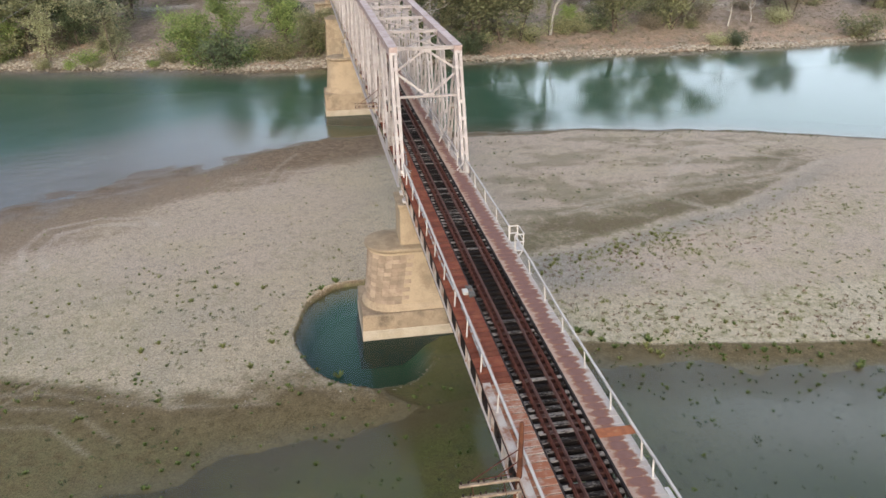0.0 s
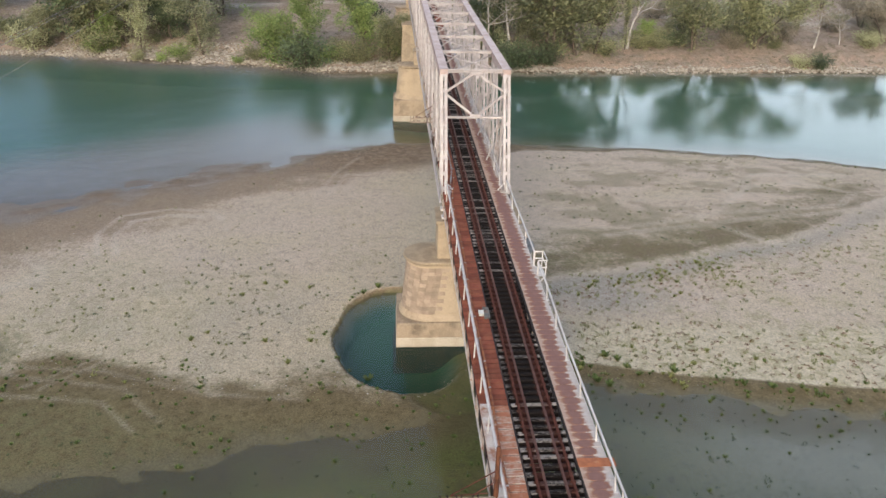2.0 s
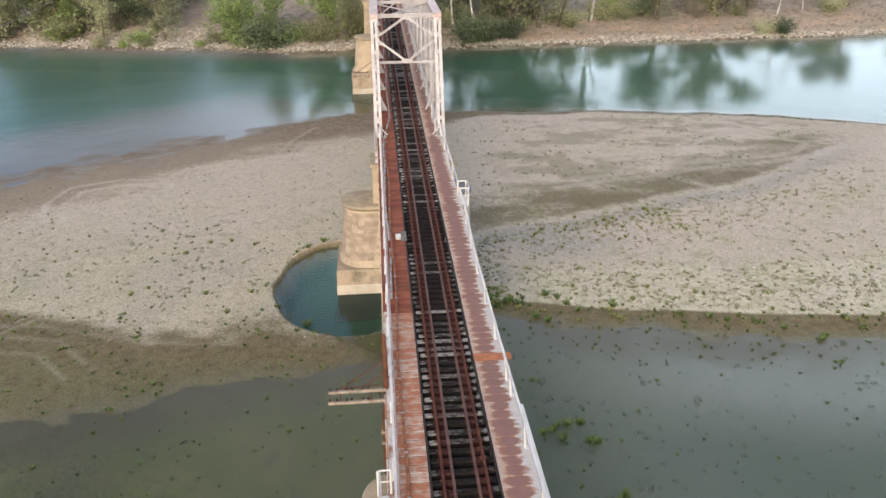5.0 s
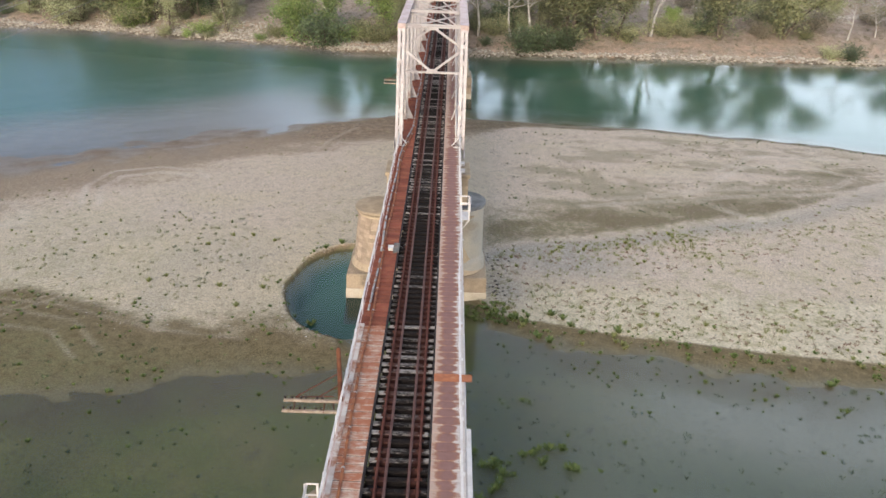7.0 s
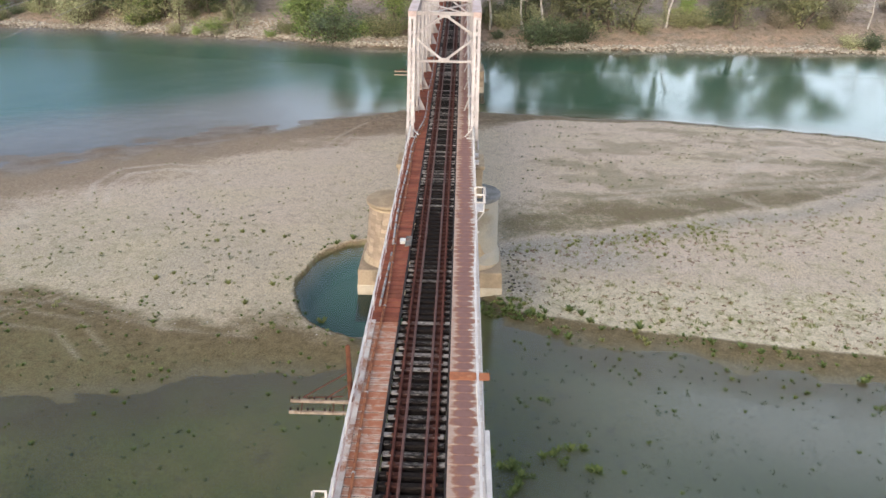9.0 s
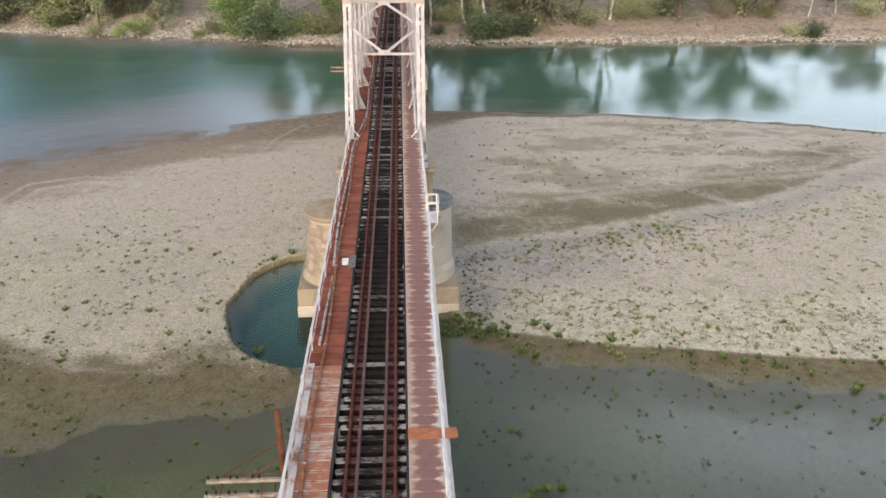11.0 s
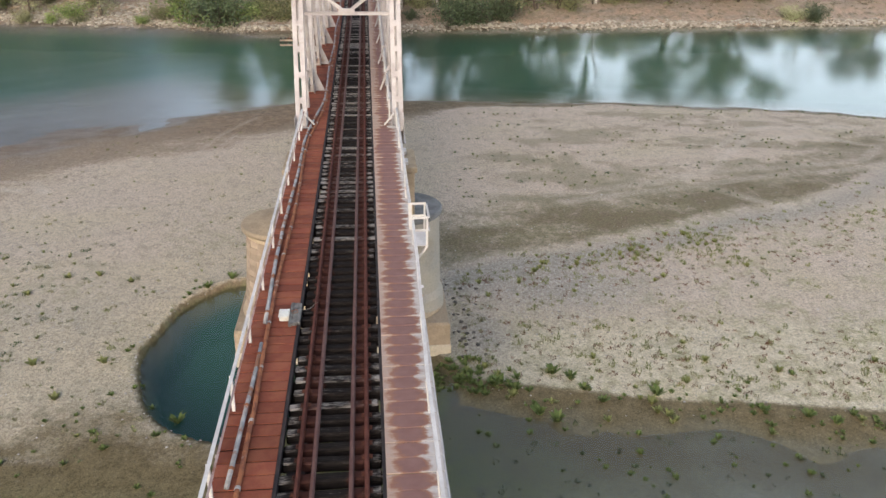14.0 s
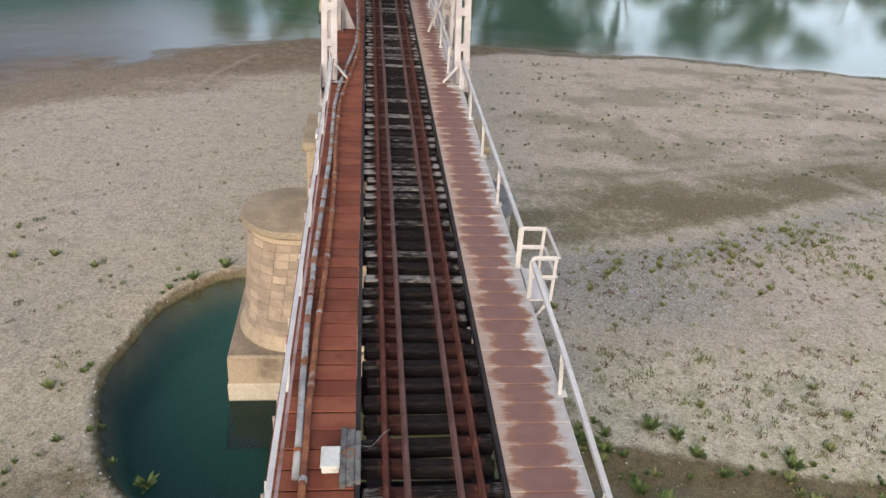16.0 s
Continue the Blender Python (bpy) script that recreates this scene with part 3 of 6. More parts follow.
def terrain(x, y):
    wob = (value_noise(x, y, 6, 1) - 0.5) * 2.2 + (value_noise(x, y, 1.6, 2) - 0.5) * 0.9
    yf, yn, yd, yb = (np.interp(x, *c) for c in (FAR_SHORE, NEAR_SHORE, DAMP_EDGE, FAR_BANK))
    calm = wob * (1 - 0.75 * smooth(x, 0, 6))
    far_in = yf - y + wob * 0.8 + ((value_noise(x * 0.4, y * 1.2, 2.2, 31) - 0.5) * 2.6 + (value_noise(x * 0.5, y * 1.5, 0.9, 32) - 0.5) * 1.6) * (1 - smooth(x, -14, 0))
    near_in = y - yn + calm * (0.7 - 0.4 * (1 - smooth(x, -6, 2)))
    d = np.minimum(far_in, near_in)
    left = 1 - smooth(x, -25, 0)
    beach = left * smooth(near_in - far_in, -4, 8)
    bar = 0.42 * (1 - np.exp(-np.maximum(d, 0) / (9 + 15 * beach))) + 0.02 * (1 - beach) * np.minimum(np.maximum(d, 0), 3)
    front = np.maximum(0.022 * np.minimum(near_in, 0) + 0.03 * np.minimum(near_in + 4, 0), -0.55)
    back = np.maximum((0.16 - 0.145 * left) * np.minimum(far_in, 0) + 0.05 * left * np.minimum(far_in + 12, 0), -3.0)
    h = WATER + np.where(d > 0, bar, np.where(near_in < far_in, front, back))
    h = h + 0.035 * smooth(x, 3, 7) * smooth(near_in, -0.4, 0.5) * (1 - smooth(near_in, 4, 9))
    along, across = 0.86 * x + 0.51 * y, 0.86 * y - 0.51 * x
    h = h + (value_noise(x, y, 3.5, 3) - 0.5) * 0.10 * smooth(d, -2, 4) + (value_noise(along, across, 1.7, 4) - 0.5) * 0.05
    h = h + ((value_noise(along * 0.3, across, 1.3, 33) - 0.5) * 0.10 + (value_noise(along * 0.4, across, 2.9, 34) - 0.5) * 0.10) * left * np.exp(-((far_in - 0.5) / 5.5) ** 2)
    h = h + ((value_noise(x * 0.7, y, 1.9, 35) - 0.5) * (0.07 - 0.02 * smooth(x, 0, 6)) + (value_noise(x * 0.8 + y * 0.6, y * 0.8 - x * 0.6, 0.75, 46) - 0.5) * 0.02) * np.exp(-(near_in / 4.0) ** 2)
    e = np.hypot((x + 5.8) / 5.5, (y - 51.1) / 7.5) + (value_noise(x, y, 2.5, 5) - 0.5) * 0.05
    pool = WATER + np.maximum((e - 1.0) * 18.0, -2.4 + 1.95 * smooth(x + (value_noise(x, y, 1.5, 77) - 0.5), -3.6, -0.8))
    h = np.where(e < 1.12, np.minimum(h, pool), h)
    e2 = np.hypot((x + 0.6) / 5.6, (y - 45.6) / 5.2) + (value_noise(x, y, 2.2, 39) - 0.5) * 0.12
    h = np.where(e2 < 1.1, np.minimum(h, WATER + np.maximum((e2 - 1.0) * 0.9, -0.55)), h)
    r = y - yb + (value_noise(x, y, 5, 6) - 0.5) * 2.0
    rp = np.maximum(r, 0)
    bank = WATER + 1.5 * (1 - np.exp(-rp / 2.2)) + 2.6 * (1 - np.exp(-np.maximum(rp - 5, 0) / 10)) + 0.02 * np.minimum(rp, 120) + np.maximum(0.5 * np.minimum(r, 0), -3)
    bank = bank + (value_noise(x, y, 7, 8) - 0.5) * 0.9 * smooth(r, 2, 10)
    h = np.where(r > -8, np.maximum(h, bank), h)
    depth = WATER - h
    soft = 1 - smooth(x, -6, 3)
    fray = wob * 0.6 + (value_noise(x * 0.5, y, 1.1, 47) - 0.5) * 2.2 + (value_noise(x, y, 3.5, 48) - 0.5) * 2.5
    wet = smooth(yd - y + calm * 0.5 + fray * soft * 0.8, -0.5 - 3.0 * soft, 0.5 + 2.0 * soft)
    width = np.interp(x, (-60, -45, -36, -20, -5, 5, 12, 40), (34, 25, 18.5, 16.5, 14, 9, 2.5, 1.5))
    wet = np.maximum(wet, (1 - 0.36 * left * smooth(far_in, 0.5, 5)) * (1 - smooth(far_in + (value_noise(along * 0.4, across, 3.2, 36) - 0.5) * 7 * left, width * 0.5, width * 1.3)))
    weedy = smooth(x, 5, 8)
    low = np.interp(x, (5, 12, 20.6, 35.5, 52, 60), (59.4, 61.8, 64.6, 69.2, 79, 84))
    over = y - low + wob * 0.6
    fade = np.interp(x, (3.5, 6, 30, 48, 60), (0, 1, 1, 0.85, 0))
    band = smooth(over, -0.8, 0.8) * (1 - smooth(over + (value_noise(x * 0.3, y, 1.6, 38) - 0.5) * 5, 2.0, 12.0)) * fade
    wet = np.maximum(wet, band * (0.48 + 0.42 * value_noise(x * 0.6, y, 1.4, 44)))
    streak = smooth(value_noise(x * 0.30 + y * 0.12, y * 1.4 - x * 0.08, 2.1, 9), 0.45, 0.8)
    wet = np.maximum(wet, 0.30 * streak * smooth(y, 66, 74) * smooth(x, 6, 12) * (1 - smooth(far_in, 22, 34)))
    wet = np.maximum(wet, np.maximum(1 - smooth(e, 1.0, 1.06), 1 - smooth(e2, 1.05, 1.25)))
    ring = np.abs(np.hypot((x + 44) / 1.25, y - 62) - 4.0)
    olive = np.maximum(smooth(yd - y, 1.0, 6.0) * (0.5 + 0.45 * smooth(-x, 8, 26)), band * 0.7)
    olive = np.maximum(olive, 0.8 * smooth(value_noise(x, y, 9, 11), 0.55, 0.75) * smooth(-x, 24, 36) * (1 - smooth(y, 52, 66)))
    grav = np.exp(-(((x - 12.5) / 5.5) ** 2 + ((y - 56.5) / 3.2) ** 2)) * 1.1 + 0.8 * np.exp(-((over + 2.2) / 1.6) ** 2) * fade
    grav = np.clip(np.maximum(grav, np.exp(-(((x - 6.8) / 1.8) ** 2 + ((y - 51) / 3) ** 2))), 0, 1)
    green = np.clip(smooth(value_noise(x, y, 8, 12), 0.42, 0.7) + smooth(x, 4, 8) * 0.8 * smooth(value_noise(x, y, 2.6, 75), 0.4, 0.7) + smooth(8 - (y - yd), 0, 6) * 0.4, 0, 1) * (1 - smooth(y, 64, 74))
    rut = np.maximum(np.maximum(np.maximum(0.95 * near_lines(x, y, RUTS[:2], 0.5), 0.5 * near_lines(x, y, RUTS[2:4], 0.38)), 0.8 * near_lines(x, y, RUTS[4:8], 0.75)), 0.40 * near_lines(x, y, RUTS[8:], 0.30)) * (0.45 + 0.6 * value_noise(x, y, 2, 14)) * smooth(d, 0, 2)
    rut = np.maximum(rut, (1 - smooth(ring, 0.3, 1.0)) * 0.65 * (0.4 + 0.6 * value_noise(x, y, 1.5, 37)))
    rut = np.maximum(rut, near_lines(x, y, PATHS, 1.8) * smooth(r, 8, 12))
    cream = weedy * (1 - smooth(y + wob, 49.5, 52.5)) + weedy * smooth(over, -3.2, -1.6) * (1 - smooth(over, -0.5, 0.5)) * 0.6
    pink = np.maximum(smooth(x, 2, 8) * smooth(y + wob, 50.5, 53), 0.8 * (1 - smooth(x, -8, 0)) * smooth(y + wob * 3, 54, 66))
    return h, {
        "cream": np.clip(cream, 0, 1), "mottle": smooth(value_noise(x * 0.45 + y * 0.1, y, 2.4, 73) * 0.6 + value_noise(x * 0.7, y, 0.9, 74) * 0.4, 0.42, 0.72) * smooth(over, 2, 7) * smooth(x, 6, 14) * (1 - smooth(y - yf, -6, -1)), "beach": smooth(y, 53, 60) * (1 - 0.45 * smooth(x, 3, 7)), "pink": pink, "film": smooth(depth, -0.13, -0.01),
        "wet": wet, "olive": olive, "gravel": grav, "green": green, "rut": rut, "bank": smooth(r, -1, 1.0), "rim": 1 - smooth(r + (value_noise(x, y, 1.4, 49) - 0.5) * 1.2, 0.3, 1.1), "wood": smooth(r + (value_noise(x, y, 6, 43) - 0.5) * 8, 6, 13), "pool": (1 - smooth(e, 1.0, 1.2)) * (1 - smooth(x, -3.6, -1.2)),
        "bed": smooth(x, 2, 22), "flat": left * smooth(far_in, 22, 6), "silt": smooth(depth, 0.0, 0.14), "deep": smooth(depth, 0.35, 1.7), "slope": smooth(depth, 0.20, 0.55),
    }


def ground_at(x, y):
    return float(terrain(np.array([float(x)]), np.array([float(y)]))[0][0])


def build_ground():
    xs = np.concatenate([np.array([-2500, -1200, -700, -450]), np.arange(-300, -62, 4.0), np.arange(-62, -48, 0.5), np.arange(-48, 56, 0.27), np.arange(56, 84, 0.5), np.arange(84, 300, 4.0), np.array([320, 450, 700, 1200, 2500])])
    ys = np.concatenate([np.array([-1500, -600, -200, -60]), np.arange(-30, 18, 4.0), np.arange(18, 30, 0.5), np.arange(30, 104, 0.27), np.arange(104, 106, 0.5), np.arange(106, 140, 2.0), np.arange(140, 178, 0.7), np.arange(178, 320, 4.0), np.array([360, 500, 900, 1600, 3500])])
    gx, gy = np.meshgrid(xs, ys)
    nx, ny = len(xs), len(ys)
    h, attrs = terrain(gx.ravel(), gy.ravel())
    co = np.stack([gx.ravel(), gy.ravel(), h], 1)
    i = np.arange(nx * ny).reshape(ny, nx)
    quads = np.stack([i[:-1, :-1], i[:-1, 1:], i[1:, 1:], i[1:, :-1]], -1).reshape(-1, 4)
    me = bpy.data.meshes.new("ground")
    me.from_pydata(co.tolist(), [], quads.tolist())
    for name, v in attrs.items():
        a = me.attributes.new(name, "FLOAT", "POINT")
        a.data.foreach_set("value", np.ascontiguousarray(v, dtype=np.float32))
    g = finish("ground", me, ground_material(), smooth=True)
    tagged(g, "sandy gravel bar, damp mud edges and earth river bank", "ground", kind="structure")
    b = bmesh.new()
    v = [b.verts.new(c) for c in ((-2500, -1500, WATER), (2500, -1500, WATER), (2500, 320, WATER), (-2500, 320, WATER))]
    b.faces.new(v)
    w = part("water", b, water_material())
    w.visible_shadow = False
    tagged(w, "calm green river water reflecting trees and sky", "river", kind="structure")


build_ground()

# ---- bridge: track ----
Y0, Y1 = -12.0, 178.0        # ends of the deck
TRUSS = 54.3                 # start of the first truss span
PANEL, PANELS = 7.25, 8


def rail_profile(bm, x, y0, y1, top, h=0.14, head=0.062, foot=0.112):
    prof = ((-foot / 2, 0), (foot / 2, 0), (foot / 2, 0.015), (0.014, 0.03), (0.014, h - 0.045), (head / 2, h - 0.035), (head / 2, h - 0.005), (head / 2 - 0.01, h), (-head / 2 + 0.01, h), (-head / 2, h - 0.005), (-head / 2, h - 0.035), (-0.014, h - 0.045), (-0.014, 0.03), (-foot / 2, 0.015))
    a = [bm.verts.new((x + u, y0, top - h + v)) for u, v in prof]
    b = [bm.verts.new((x + u, y1, top - h + v)) for u, v in prof]
    for k in range(len(prof)):
        bm.faces.new((a[k], b[k], b[(k + 1) % len(prof)], a[(k + 1) % len(prof)]))
    bm.faces.new(a)
    bm.faces.new(b[::-1])


track = thing("railway_track", (0, Y0, 9.6), "disused single railway track with rusty rails on dark timber sleepers", "railway track")
for x, m, lab in ((-0.75, RUST, "rusty running rail"), (0.75, RUST, "rusty running rail"), (-0.415, GUARD, "brown worn guard rail"), (0.415, GUARD, "brown worn guard rail")):
    b = bmesh.new()
    rail_profile(b, x, Y0, Y1, 10.0)
    wpart("rail", b, m, track, lab)


# ---- truss spans ----
def truss_span(y_start):
    top, low, half = 18.75, 10.0, 2.5
    t = thing("truss_span", (0, y_start, 9.0), "pale pinkish white riveted steel truss span on stone piers", "bridge truss", "truss spans")
    end = y_start + PANEL * PANELS
    tops = [y_start + PANEL * (i + 0.5) for i in range(PANELS)]
    lows = [y_start + PANEL * i for i in range(PANELS + 1)]
    X = Vector((1, 0, 0))
    for s in (-1, 1):
        x = s * half
        b = bmesh.new()
        box(b, x - 0.34, x + 0.34, tops[0] - 0.35, tops[-1] + 0.35, top + 0.02, top + 0.045)
        for k in (-1, 1):
            box(b, x + k * 0.29 - 0.012, x + k * 0.29 + 0.012, tops[0] - 0.3, tops[-1] + 0.3, top - 0.52, top + 0.019)
            box(b, x + k * 0.25 - 0.09, x + k * 0.25 + 0.09, tops[0] - 0.3, tops[-1] + 0.3, top - 0.545, top - 0.522)
        box(b, x - 0.31, x + 0.31, tops[0] - 0.345, tops[0] - 0.325, top - 0.50, top + 0.019)
        wpart("top_chord", b, CHORD_TOP, t, "faded pink top plate")
        b = bmesh.new()
        for k in (-1, 1):
            box(b, x + k * 0.27 - 0.015, x + k * 0.27 + 0.015, y_start - 0.5, end + 0.5, low - 0.9, low - 0.35)
            box(b, x + k * 0.30 - 0.1, x + k * 0.30 + 0.1, y_start - 0.5, end + 0.5, low - 0.925, low - 0.902)
        for y in lows:
            box(b, x - 0.30, x - 0.287, max(y - 0.8, y_start - 0.5), min(y + 0.8, end + 0.5), low - 0.95, low + 0.5)
            box(b, x + 0.287, x + 0.30, max(y - 0.8, y_start - 0.5), min(y + 0.8, end + 0.5), low - 0.95, low + 0.5)
        wpart("bottom_chord", b, PAINT, t)
        for i, y in enumerate(lows):
            for yt in (y - PANEL / 2, y + PANEL / 2):
                if tops[0] - 0.1 < yt < tops[-1] + 0.1:
                    b = bmesh.new()
                    outer = (i == 0 or i == PANELS)
                    lattice_member(b, (x, y, low - 0.4), (x, yt, top - 0.05), X, 0.56 if outer else 0.44, 0.36 if outer else 0.26, 1.3, flange=0.215 if outer else 0.155)
                    wpart("end_post" if outer else "diagonal", b, PAINT, t)
        for y in tops:
            b = bmesh.new()
            lattice_member(b, (x, y, low - 0.4), (x, y, top - 0.3), X, 0.34, 0.2, 1.3, flange=0.125)
            wpart("hanger", b, PAINT, t)
        for y in lows[1:-1]:
            b = bmesh.new()
            if s < 0:
                v = [b.verts.new((-2.22, y + k * 0.012, z)) for k in (-1, 1) for z in (9.96, 11.35)] + [b.verts.new((-1.62, y + k * 0.012, 9.96)) for k in (-1, 1)]
                for f in ((0, 4, 1), (2, 3, 5), (0, 2, 5, 4), (1, 4, 5, 3), (0, 1, 3, 2)):
                    b.faces.new([v[n] for n in f])
                wpart("gusset", b, PAINT, t)
            else:
                slab(b, (2.25, y, 11.45), (1.72, y, 9.96), (0, 1, 0), -0.05, 0.05, -0.05, 0.05)
                wpart("knee_brace", b, PAINT, t)
    for i, y in enumerate(tops):
        b = bmesh.new()
        for k in (-1, 1):
            slab(b, (-half + 0.3, y, top - 0.12 + k * 0.10), (half - 0.3, y, top - 0.12 + k * 0.10), (0, 1, 0), -0.09, 0.09, -0.015, 0.015)
        slab(b, (-half + 0.3, y, top - 0.12), (half - 0.3, y, top - 0.12), (0, 1, 0), -0.012, 0.012, -0.085, 0.085)
        wpart("top_strut", b, PAINT, t)
        if i + 1 < len(tops):
            for s in (-1, 1):
                b = bmesh.new()
                angle_bar(b, (-s * (half - 0.3), y + 0.1, top - 0.30 - 0.03 * s), (s * (half - 0.3), tops[i + 1] - 0.1, top - 0.30 - 0.03 * s), (0, 0, 1), 0.11)
                wpart("top_brace", b, PAINT, t)
        if 0 < i < len(tops) - 1:
            for s in (-1, 1):
                b = bmesh.new()
                angle_bar(b, (s * (half - 0.2), y, top - 1.5), (s * 0.6, y, top - 0.25), (0, 1, 0), 0.1)
                wpart("sway_brace", b, PAINT, t)
    for s in (-1, 1):
        b = bmesh.new()
        slab(b, (s * 2.3, y_start - 0.1, 10.6), (s * 1.78, y_start - 0.1, 9.99), (0, 1, 0), -0.04, 0.04, -0.04, 0.04)
        slab(b, (s * 2.45, y_start - 0.2, 10.7), (s * 2.45, y_start - 1.0, 10.0), (1, 0, 0), -0.05, 0.05, -0.03, 0.03)
        slab(b, (s * 2.62, y_start - 0.45, 9.99), (s * 1.9, y_start - 0.45, 9.99), (0, 1, 0), -0.05, 0.05, -0.005, 0.03)
        wpart("foot_bracket", b, WHITE, t)
    for ya, yb in ((lows[0], tops[0]), (lows[-1], tops[-1])):
        def on(x, z):
            return (x, ya + (yb - ya) * (z - low + 0.4) / (top - low + 0.35), z)
        zs, zm, zt = 15.25, 17.0, 18.55
        for p, q in ((on(-2.2, zs), on(2.2, zs)), (on(-2.2, zt), on(2.2, zt)), (on(-2.22, zm - 0.15), on(-0.15, zs + 0.12)), (on(2.22, zm - 0.15), on(0.15, zs + 0.12)), (on(-2.22, zm + 0.15), on(-0.15, zt - 0.12)), (on(2.22, zm + 0.15), on(0.15, zt - 0.12))):
            b = bmesh.new()
            slab(b, p, q, (0, 1, 0), -0.07, 0.07, -0.085, -0.065)
            slab(b, p, q, (0, 1, 0), -0.07, 0.07, 0.065, 0.085)
            slab(b, p, q, (0, 1, 0), -0.012, 0.012, -0.064, 0.064)
            wpart("portal_bar", b, PAINT, t)
        for z in (zs + 0.12, zt - 0.1):
            b = bmesh.new()
            o = Vector(on(0, z))
            slab(b, o - Vector((0.42, 0, 0)), o + Vector((0.42, 0, 0)), (0, 0, 1), -0.13, 0.13, -0.085, 0.10)
            wpart("portal_plate", b, PAINT, t)
    return t


truss_span(TRUSS)
truss_span(TRUSS + 63.6)


# ---- deck girders of the near span ----
def girder_span(y0, y1):
    t = thing("girder_span", (0, y0, 9.0), "white-edged steel deck girder span carrying track and walkways", "bridge deck")
    for s in (-1, 1):
        b = bmesh.new()
        x = s * 0.85
        box(b, x - 0.012, x + 0.012, y0, y1, 8.1, 9.59)
        for z in (8.08, 9.60):
            box(b, x - 0.2, x + 0.2, y0, y1, z - 0.012, z + 0.012)
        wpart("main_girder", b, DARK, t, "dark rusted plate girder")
        b = bmesh.new()
        x = s * (2.58 if s < 0 else 2.47)
        lo, hi = sorted((x + s * 0.015, x + s * 0.10))
        box(b, lo, hi, y0, y1, 8.95, 8.98)
        box(b, lo + 0.03, hi - 0.03, y0, y1, 8.981, 9.06)
        wpart("edge_beam", b, WHITE, t)
        b = bmesh.new()
        box(b, x - 0.03, x + 0.03, y0, y1, 9.80, 9.90)
        wpart("walkway_edge", b, RUST if s < 0 else WHITE, t)
        # Added dark sheet that stands in for the shade seen through the bracket openings.
        b = bmesh.new()
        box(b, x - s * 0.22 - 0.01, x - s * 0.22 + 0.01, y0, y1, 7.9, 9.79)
        wpart("inner_web", b, DARK, t, "dark sheet added to blacken the bracket openings")
        for i in range(int((y1 - y0) / 2.3)):
            y = 52.81 - i * 2.3
            b = bmesh.new()
            o = x + s * 0.04
            v = [(-0.62, 9.062), (0.62, 9.062), (0.55, 9.16), (0.50, 9.35), (0.50, 9.60), (0.62, 9.797), (-0.62, 9.797), (-0.50, 9.60), (-0.50, 9.35), (-0.55, 9.16)]
            near = [b.verts.new((o - 0.012, y + a, z)) for a, z in v]
            far_side = [b.verts.new((o + 0.012, y + a, z)) for a, z in v]
            b.faces.new(near)
            b.faces.new(far_side[::-1])
            for k in range(len(v)):
                b.faces.new((near[k], far_side[k], far_side[(k + 1) % len(v)], near[(k + 1) % len(v)]))
            for a in (-0.3, 0.3):
                box(b, o - 0.06, o - 0.014, y + a - 0.02, y + a + 0.02, 9.064, 9.79)
            bmesh.ops.recalc_face_normals(b, faces=b.faces[:])
            wpart("bracket", b, EDGE, t)
    n = int((y1 - y0) / 2.6)
    for i in range(n + 1):
        y = y0 + 0.3 + i * 2.6
        b = bmesh.new()
        box(b, -2.5, 2.5, y - 0.012, y + 0.012, 8.9, 9.57)
        box(b, -2.5, 2.5, y - 0.09, y + 0.09, 8.88, 8.9)
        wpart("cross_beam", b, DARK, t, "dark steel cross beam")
    return t


girder_span(Y0, 53.5)


def truss_floor(y0, y1):
    t = thing("bridge_floor", (0, y0, 9.0), "dark rusted steel floor beams inside the truss", "bridge deck", "truss floors")
    for s in (-1, 1):
        b = bmesh.new()
        x = s * 0.85
        box(b, x - 0.012, x + 0.012, y0, y1, 8.9, 9.59)
        for z in (8.88, 9.60):
            box(b, x - 0.15, x + 0.15, y0, y1, z - 0.012, z + 0.012)
        wpart("stringer", b, DARK, t)
    n = int((y1 - y0) / 7.25)
    for i in range(n + 1):
        y = y0 + i * (y1 - y0) / n
        b = bmesh.new()
        box(b, -2.2, 2.2, y - 0.012, y + 0.012, 8.7, 9.57)
        box(b, -2.2, 2.2, y - 0.12, y + 0.12, 8.68, 8.7)
        wpart("floor_beam", b, DARK, t)


truss_floor(TRUSS, TRUSS + PANEL * PANELS)
truss_floor(TRUSS + 63.6, 176.0)


# ---- piers ----
def stadium(cx, cy, half, r, z, seg=16):
    """Outline with two round ends: half is the half length over all, r the radius of the ends."""
    pts = []
    for s, a0 in ((1, -90), (-1, 90)):
        for k in range(seg + 1):
            a = radians(a0 + 180 * k / seg)
            pts.append((cx + s * (half - r) + r * math.cos(a), cy + r * math.sin(a), z))
    return pts


def loft(bm, rings):
    vs = [[bm.verts.new(p) for p in ring] for ring in rings]
    n = len(vs[0])
    for a, b in zip(vs, vs[1:]):
        for k in range(n):
            bm.faces.new((a[k], a[(k + 1) % n], b[(k + 1) % n], b[k]))
    bm.faces.new(vs[0][::-1])
    bm.faces.new(vs[-1])


PIER_X = -0.68
SHAFT = ((0.5, 5.45, 2.28), (0.62, 5.45, 2.28), (0.78, 5.32, 2.16), (1.0, 5.2, 2.05), (4.85, 4.82, 1.66), (5.16, 4.80, 1.64))


